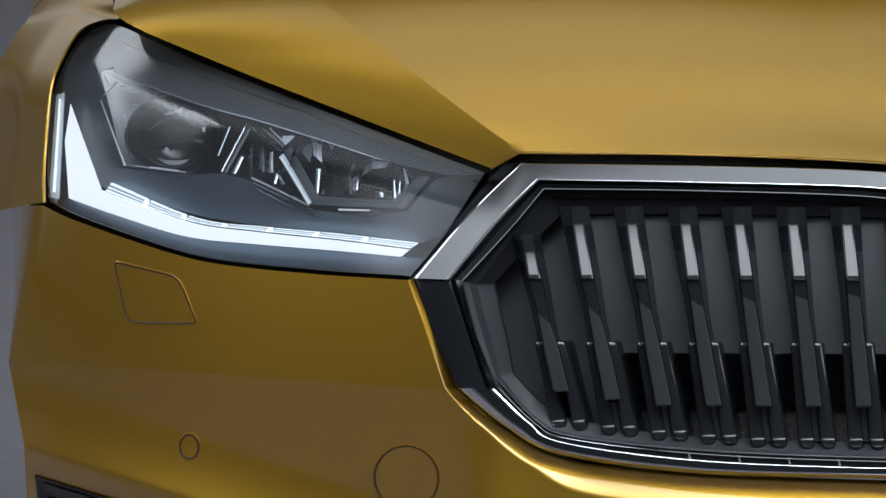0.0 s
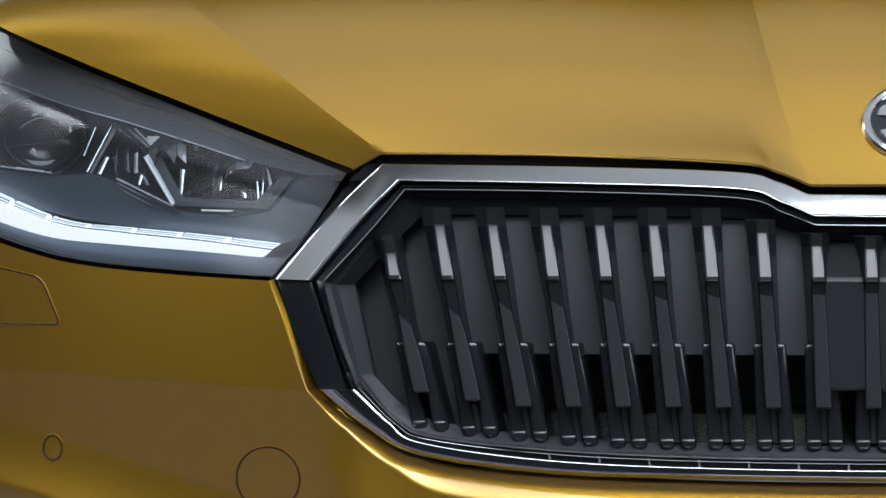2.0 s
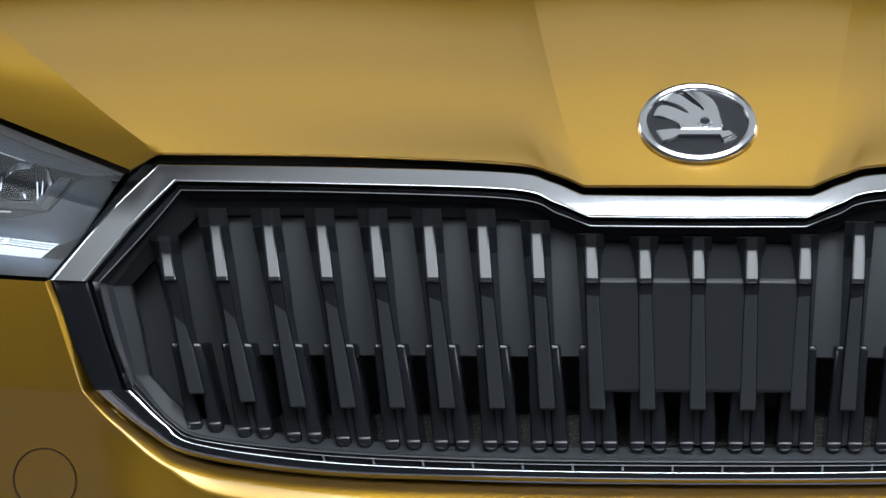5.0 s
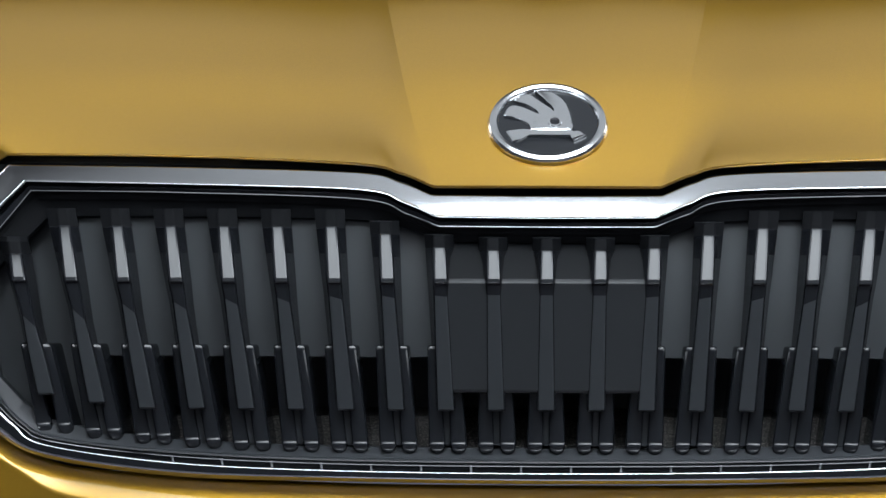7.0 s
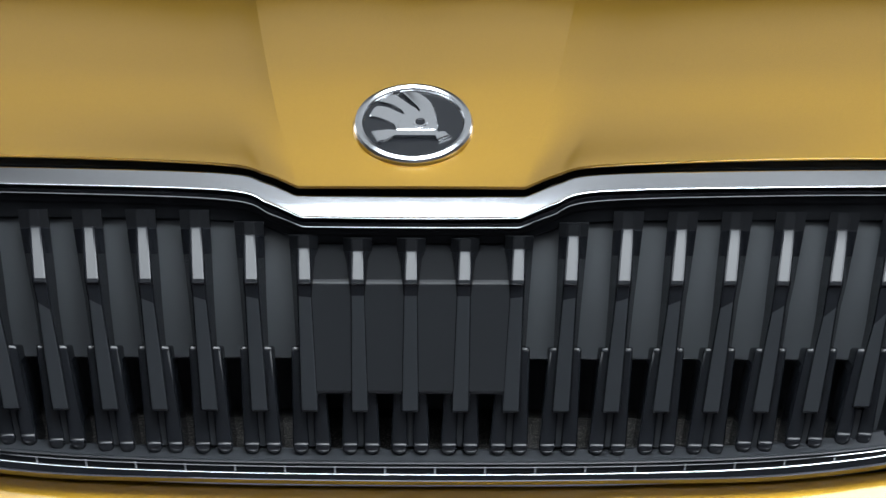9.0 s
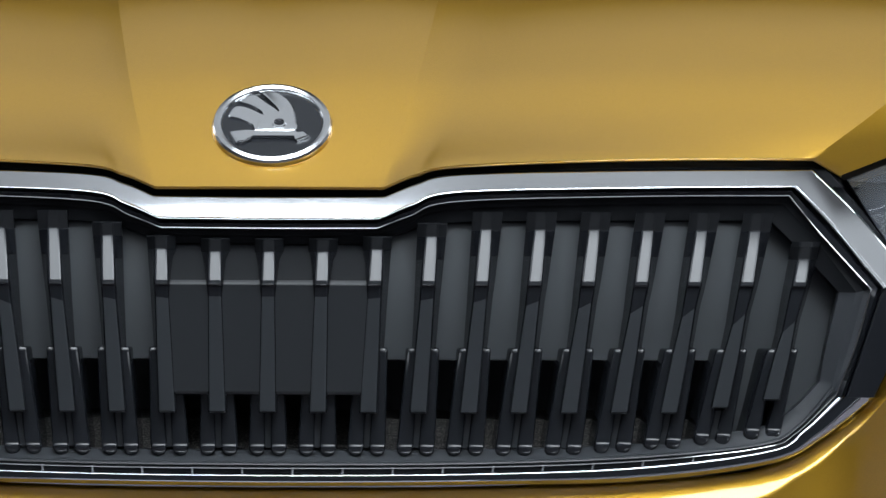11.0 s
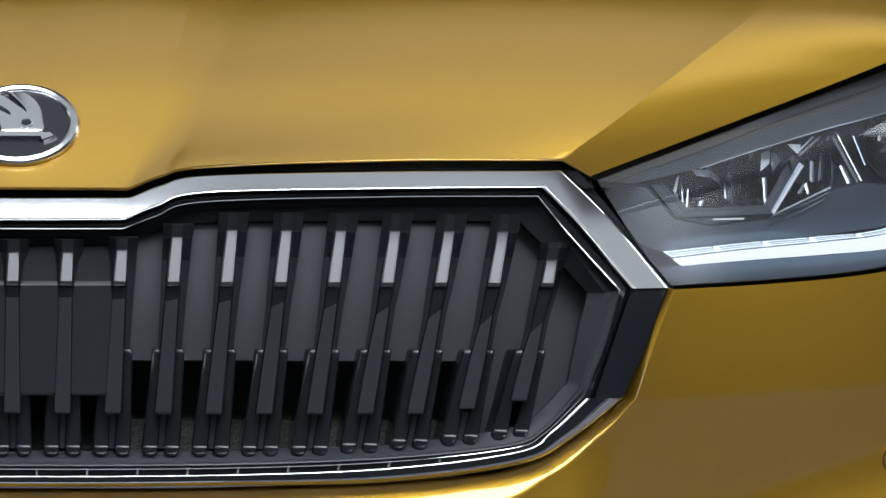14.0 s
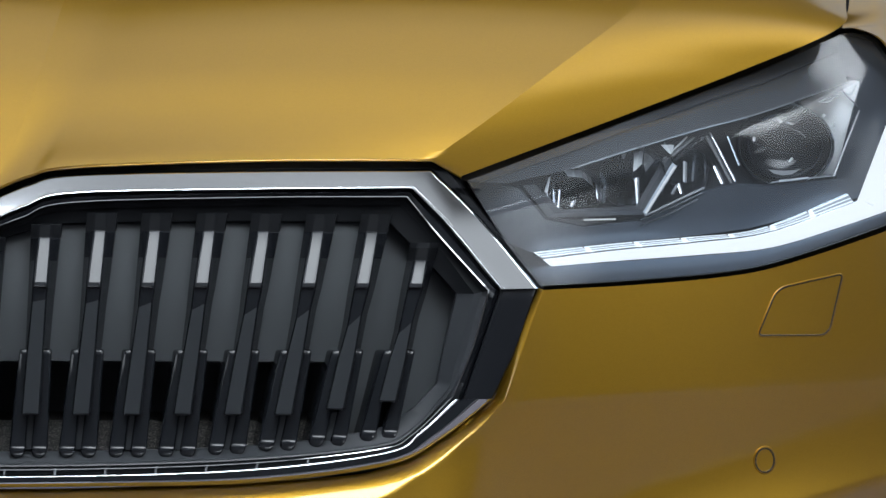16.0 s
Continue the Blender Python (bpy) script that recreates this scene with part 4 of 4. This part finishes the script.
    part("side_edge", prism((0.7535, 0.1160), (0.7522, 0.1160), (0.7290, 0.0632), (0.7305, 0.0622), sx, 0.0195, 0.004), CRYSTAL, h, "polished side edge of the projector opening")
    # ribs between projector and the inner lamps
    for quad, mat in ((((0.6318, 0.0960), (0.6302, 0.0963), (0.6496, 0.0574), (0.6510, 0.0582)), FACET), (((0.6292, 0.0965), (0.6275, 0.0915), (0.6462, 0.0560), (0.6492, 0.0572)), BROWGREY), (((0.6355, 0.0700), (0.6325, 0.0690), (0.6385, 0.0555), (0.6420, 0.0560)), FACET),
                      (((0.6460, 0.0930), (0.6440, 0.0935), (0.6530, 0.0700), (0.6545, 0.0705)), GLASSY), (((0.6265, 0.0930), (0.6235, 0.0925), (0.6225, 0.0895), (0.6250, 0.0895)), FACET)):
        part("crystal_rib", prism(*quad, sx, 0.030, 0.010), mat, h)
    # chevron over the crystal bar
    for pts, w, mat in ((((0.6178, 0.0923), (0.6090, 0.0845), (0.6005, 0.0772)), 0.0009, FACET), (((0.6122, 0.0923), (0.6060, 0.0862), (0.5992, 0.0800)), 0.0007, CRYSTAL), (((0.6200, 0.0880), (0.6110, 0.0805), (0.6030, 0.0735)), 0.0006, GLASSY), (((0.5940, 0.0880), (0.5960, 0.0830), (0.5995, 0.0790)), 0.0006, FACET)):
        part("chevron", sliver(pts, w, sx, 0.028), mat, h)
    part("crystal_tip", prism((0.6018, 0.0858), (0.5910, 0.0858), (0.5985, 0.0785), (0.6003, 0.0790), sx, 0.026, 0.010), CRYSTAL, h, "small crystal tip over the bar")
    part("crystal_bar", prism((0.6040, 0.0690), (0.6000, 0.0716), (0.5764, 0.0326), (0.5792, 0.0303), sx, 0.020, 0.012), GUIDE_LIT, h, "bright slanting crystal bar")
    part("bar_line", sliver(((0.6022, 0.0688), (0.5900, 0.0500), (0.5786, 0.0318)), 0.0008, sx, 0.0165), DIM_GLOW, h, "lit line along the crystal bar")
    part("bar_side", prism((0.6000, 0.0735), (0.5945, 0.0771), (0.5716, 0.0380), (0.5766, 0.0322), sx, 0.023, 0.012), BROWGREY, h, "grey side of the crystal bar")
    part("crystal_foot", prism((0.5790, 0.0310), (0.5722, 0.0378), (0.5124, 0.0338), (0.5032, 0.0280), sx, 0.022, 0.012), BROWGREY, h, "grey ledge under the reflectors")
    # the ledge is no lamp; a faint glow paints its edge bright
    part("foot_edge", prism((0.5550, 0.0264), (0.5550, 0.0277), (0.5302, 0.0270), (0.5302, 0.0257), sx, 0.0135, 0.006), DIM_GLOW, h, "bright edge of the ledge")
    part("foot_lip", prism((0.5310, 0.0225), (0.5310, 0.0256), (0.5245, 0.0262), (0.5240, 0.0224), sx, 0.019, 0.006), BROWGREY, h)
    part("crystal_side", prism((0.5124, 0.0338), (0.5032, 0.0280), (0.4834, 0.0527), (0.4925, 0.0535), sx, 0.024, 0.012), BROWGREY, h, "slanting grey end of the ledge")
    # frame under the small inner lamp
    for pts, w, mat in ((((0.6250, 0.0522), (0.6031, 0.0420), (0.5780, 0.0300)), 0.0008, FACET), (((0.6239, 0.0485), (0.6010, 0.0375), (0.5740, 0.0262)), 0.0006, GLASSY), (((0.6200, 0.0430), (0.5950, 0.0305), (0.5740, 0.0217)), 0.0006, GLASSY), (((0.6255, 0.0790), (0.6262, 0.0650), (0.6250, 0.0522)), 0.0006, GLASSY)):
        part("lamp_frame", sliver(pts, w, sx, 0.024), mat, h)
    # cut facets of the inner lamps
    for quad, mat in ((((0.5864, 0.0734), (0.5781, 0.0822), (0.5776, 0.0712), (0.5790, 0.0640)), FACET), (((0.5775, 0.0822), (0.5702, 0.0784), (0.5692, 0.0641), (0.5764, 0.0705)), CRYSTAL), (((0.5739, 0.0600), (0.5703, 0.0590), (0.5716, 0.0392), (0.5742, 0.0420)), FACET),
                      (((0.5640, 0.0790), (0.5600, 0.0775), (0.5610, 0.0740), (0.5625, 0.0745)), FACET), (((0.5360, 0.0598), (0.5290, 0.0652), (0.5300, 0.0590), (0.5380, 0.0520)), FACET), (((0.5290, 0.0652), (0.5150, 0.0648), (0.5182, 0.0602), (0.5300, 0.0590)), CRYSTAL),
                      (((0.5048, 0.0598), (0.5030, 0.0590), (0.4998, 0.0480), (0.5024, 0.0470)), CRYSTAL), (((0.5024, 0.0470), (0.4998, 0.0480), (0.5065, 0.0336), (0.5085, 0.0336)), FACET), (((0.5078, 0.0560), (0.5062, 0.0550), (0.5068, 0.0400), (0.5090, 0.0390)), GLASSY),
                      (((0.5126, 0.0500), (0.5112, 0.0500), (0.5098, 0.0345), (0.5116, 0.0345)), FACET), (((0.5250, 0.0420), (0.5205, 0.0405), (0.5200, 0.0365), (0.5232, 0.0372)), FACET), (((0.5488, 0.0538), (0.5443, 0.0640), (0.5425, 0.0620), (0.5462, 0.0530)), GLASSY), (((0.5488, 0.0538), (0.5462, 0.0530), (0.5445, 0.0391), (0.5476, 0.0400)), GLASSY),
                      (((0.5420, 0.0575), (0.5395, 0.0590), (0.5405, 0.0430), (0.5420, 0.0420)), FACET), (((0.6202, 0.0783), (0.6170, 0.0790), (0.6150, 0.0570), (0.6190, 0.0580)), GLASSY), (((0.6120, 0.0720), (0.6090, 0.0735), (0.6085, 0.0570), (0.6115, 0.0560)), FACET), (((0.6060, 0.0560), (0.6030, 0.0545), (0.5985, 0.0475), (0.6010, 0.0465)), FACET),
                      (((0.6060, 0.0560), (0.6038, 0.0548), (0.6062, 0.0470), (0.6080, 0.0478)), CRYSTAL)):
        part("crystal_facet", prism(*quad, sx, 0.031, 0.006), mat, h)
    bowl(0.5690, 0.0600, 0.0270, 0.0260, 0.045, sx, 0.036, 11, parent=h, twist=0.5)
    bowl(0.5215, 0.0480, 0.0240, 0.0210, 0.040, sx, 0.034, 13, parent=h, twist=-0.4)
    bowl(0.6130, 0.0650, 0.0170, 0.0200, 0.035, sx, 0.036, 9, parent=h, twist=0.8)
    return h


FACET = plain("grey_facet", (0.46, 0.48, 0.52), 0.20, 0.6)
REFLECTOR = plain("dark_reflector", (0.30, 0.31, 0.33), 0.08, 0.95)
GLASSY = plain("clear_plastic", (0.16, 0.18, 0.21), 0.10, 0.75, 0.3)
SHELL = plain("satin_silver_shell", (0.84, 0.86, 0.88), 0.45, 0.0)
BROWGREY = plain("brow_grey", (0.044, 0.048, 0.057), 0.42, vary=0.05)
BEZEL = plain("bezel_black", (0.030, 0.038, 0.052), 0.34, 0.0, 0.0, vary=0.04)
SILL = plain("sill_blue_grey", (0.036, 0.046, 0.066), 0.38, vary=0.05)
PROJECTOR = plain("projector_glass", (0.018, 0.019, 0.022), 0.12, 0.0, 0.0, ior=1.45)
DIM_GLOW = glow("dim_glow", (0.9, 0.95, 1.0), 0.6)
LAMP_LINE = glow("light_guide_line", (0.82, 0.92, 1.0), 1.25)
GUIDE_LIT = plain("lit_light_guide", (0.30, 0.34, 0.40), 0.10, 0.4, 0.6)
GUIDE_LIT.node_tree.nodes["Principled BSDF"].inputs["Emission Color"].default_value = (0.70, 0.84, 1.0, 1)
GUIDE_LIT.node_tree.nodes["Principled BSDF"].inputs["Emission Strength"].default_value = 0.28

for sx in (-1, 1):
    build_headlight(sx)


# ---- fenders ----
# edge by the hood and headlight, shoulder, flank: across, behind, up
FENDER = (((0.7595, 1.10, 0.375), (0.795, 1.13, 0.370), (0.855, 1.20, 0.31)),
          ((0.7555, 0.68, 0.266), (0.790, 0.78, 0.270), (0.838, 0.92, 0.25)),
          ((0.7475, 0.44, 0.207), (0.785, 0.56, 0.216), (0.830, 0.72, 0.206)),
          ((0.7390, 0.386, 0.1822), (0.783, 0.498, 0.193), (0.830, 0.64, 0.190)),
          ((0.7525, 0.396, 0.1815), (0.795, 0.510, 0.186), (0.840, 0.65, 0.178)),
          ((0.7722, 0.418, 0.1732), (0.813, 0.530, 0.168), (0.855, 0.67, 0.156)),
          ((0.7870, 0.422, 0.1500), (0.825, 0.530, 0.147), (0.865, 0.67, 0.137)),
          ((0.7955, 0.416, 0.1245), (0.832, 0.524, 0.121), (0.871, 0.66, 0.112)),
          ((0.7985, 0.382, 0.0650), (0.839, 0.500, 0.060), (0.881, 0.64, 0.050)),
          ((0.7966, 0.353, 0.0330), (0.840, 0.475, 0.027), (0.885, 0.62, 0.016)))


def build_fender(sx):
    lines = [curve([row[k] for row in FENDER], 8, (3,) if k == 0 else ()) for k in range(3)]
    rows = []
    for e, c, f in zip(*lines):
        across = curve([e, e.lerp(c, 0.5) + Vector((0, -0.25, 0.06)) * 0.006, c, f], 5)
        rows.append([lean(sx * e.x, e.y + 0.02, e.z - 0.001), lean(sx * e.x, e.y + 0.002, e.z)] + [lean(sx * q.x, q.y, q.z) for q in across])
    gap = [row[0] for row in FENDER[:4]]
    line = curve([(x - 0.0015, d, u) for x, d, u in gap], 8)
    part("gap_seal", grid([[lean(sx * (q.x + a), q.y + b, q.z - 0.002) for q in line] for a, b in ((-0.012, 0.03), (-0.004, 0.010), (0.004, 0.010), (0.012, 0.03))]), MATTE, car, "black seal in the joint between hood and fender")
    bead = curve([row[0] for row in FENDER[3:]], 8)
    ring = []
    for a in np.linspace(0, 2 * math.pi, 11)[:-1]:
        ring.append([lean(sx * (q.x + 0.0004 + 0.0013 * math.cos(a)), q.y + 0.0013 * math.sin(a), q.z) for q in bead])
    part("fender_edge", grid(ring + ring[:1]), PAINT, car, "rolled gold edge of the fender along the headlight")
    return part("fender", grid(rows), PAINT, car, "gold metallic front fender", sharp=60)


for sx in (-1, 1):
    build_fender(sx)


# ---- badge ----
def build_badge():
    b = holder("badge", car)
    mid, ex = lean(0.0006, 0.0664, 0.0953), Vector((1, 0, 0))
    ey = (lean(0, 0.743, 0.669) - lean(0, 0, 0)).normalized()
    ez = ex.cross(ey)
    if ez.y > 0:
        ez = -ez
    spot = lambda x, y, z: mid + ex * x + ey * y + ez * z
    ang = np.linspace(0, 2 * math.pi, 97)[:-1]
    ringrow = lambda r, z: [spot(r * math.cos(a), r * math.sin(a), z) for a in ang]
    part("badge_ring", grid([ringrow(0.0442, -0.006), ringrow(0.0455, 0.001), ringrow(0.0443, 0.0030), ringrow(0.0415, 0.0040), ringrow(0.0392, 0.0032), ringrow(0.0380, 0.0012), ringrow(0.0378, -0.002)], closed=True), CHROME, b, "bright chrome ring of the badge")
    part("badge_base", grid([ringrow(r, z) for r, z in ((0.0446, 0.0000), (0.0454, -0.0006), (0.0462, -0.0020), (0.0470, -0.0045), (0.0478, -0.0080), (0.0486, -0.0130))], closed=True), PAINT, b, "gold raised base round the badge")
    part("badge_disc", grid([ringrow(0.0379, 0.0004), ringrow(0.02, 0.0004), ringrow(0.0002, 0.0004)], closed=True), DISC, b, "dark grey badge disc")
    # a plain winged shape: plates on the disc
    plates = {"wing_plate": ((-0.22, 0.78), (-0.02, 0.81), (0.19, 0.66), (0.33, 0.43), (0.385, 0.14), (0.37, -0.23), (-0.24, -0.24), (-0.27, -0.18), (-0.16, 0.16), (0.08, 0.24), (0.10, 0.34), (-0.07, 0.60)),
              "feather": ((-0.58, 0.55), (-0.49, 0.66), (-0.35, 0.72), (-0.27, 0.68), (-0.08, 0.48), (0.11, 0.28), (0.12, 0.02), (-0.11, 0.16), (-0.19, 0.30), (-0.35, 0.45)),
              "feather.": ((-0.72, 0.25), (-0.67, 0.38), (-0.58, 0.43), (-0.40, 0.37), (-0.17, 0.22), (0.12, 0.10), (0.12, -0.22), (-0.24, -0.22), (-0.31, -0.07), (-0.45, 0.05), (-0.61, 0.13), (-0.73, 0.16)),
              "arrow_plate": ((-0.70, -0.25), (-0.45, -0.21), (-0.16, -0.235), (0.33, -0.235), (0.42, -0.21), (0.45, -0.27), (0.56, -0.25), (0.635, -0.34), (0.43, -0.455), (0.40, -0.36), (-0.33, -0.36), (-0.50, -0.49), (-0.59, -0.50))}
    for name, pts in plates.items():
        fine = curve([(x, y, 0) for x, y in (*pts, pts[0])], 3, tuple(range(len(pts))) if name == "arrow_plate" else ())[:-1]
        mid2 = sum(fine, Vector()) / len(fine)
        lift = {'w': 1.0, 'a': 1.12}.get(name[0], 0.70 + 0.07 * name.count('.'))
        bm = bmesh.new()
        lay = [[bm.verts.new(spot(0.0455 * (mid2.x + (q.x - mid2.x) * k), 0.0455 * (mid2.y + (q.y - mid2.y) * k), z)) for q in fine] for k, z in ((1.03, 0.0), (1.0, 0.0022 * lift), (0.93, 0.0032 * lift))]
        for a, c in zip(lay, lay[1:]):
            for i in range(len(a)):
                bm.faces.new((a[i], a[(i + 1) % len(a)], c[(i + 1) % len(a)], c[i]))
        bm.faces.new(lay[-1])
        part(name.rstrip("."), bm, CHROME, b)
    dot = lambda r, z: [spot(0.0054 + r * math.cos(a), -0.0016 + r * math.sin(a), z) for a in ang[::4]]
    part("rivet", grid([dot(0.0054, 0.0030), dot(0.0051, 0.0042), dot(0.0040, 0.0044), dot(0.0032, 0.0030)], closed=True), BRIGHT, b)
    part("rivet_core", grid([dot(0.0034, 0.0036), dot(0.0001, 0.0036)], closed=True), PIANO, b)
    return b


build_badge()


# ---- front wheels ----
def build_wheel(sx):
    w = holder("wheel", car)
    cx, cy, cz = sx * 0.715, 1.02, 0.315
    ang = np.linspace(0, 2 * math.pi, 65)[:-1]
    turn = lambda r, off: [Vector((cx + sx * off, cy + r * math.cos(a), cz + r * math.sin(a))) for a in ang]
    part("tyre", grid([turn(r, o) for r, o in ((0.21, -0.09), (0.27, -0.10), (0.305, -0.09), (0.314, -0.06), (0.315, 0.0), (0.314, 0.06), (0.305, 0.09), (0.27, 0.10), (0.21, 0.09))], closed=True), MATTE, w, "black tyre")
    part("rim", grid([turn(r, o) for r, o in ((0.212, -0.09), (0.205, -0.02), (0.205, 0.06), (0.212, 0.088), (0.195, 0.085), (0.19, 0.05), (0.06, 0.06), (0.03, 0.07), (0.001, 0.07))], closed=True), CHROME, w, "silver wheel rim")


for sx in (-1, 1):
    build_wheel(sx)
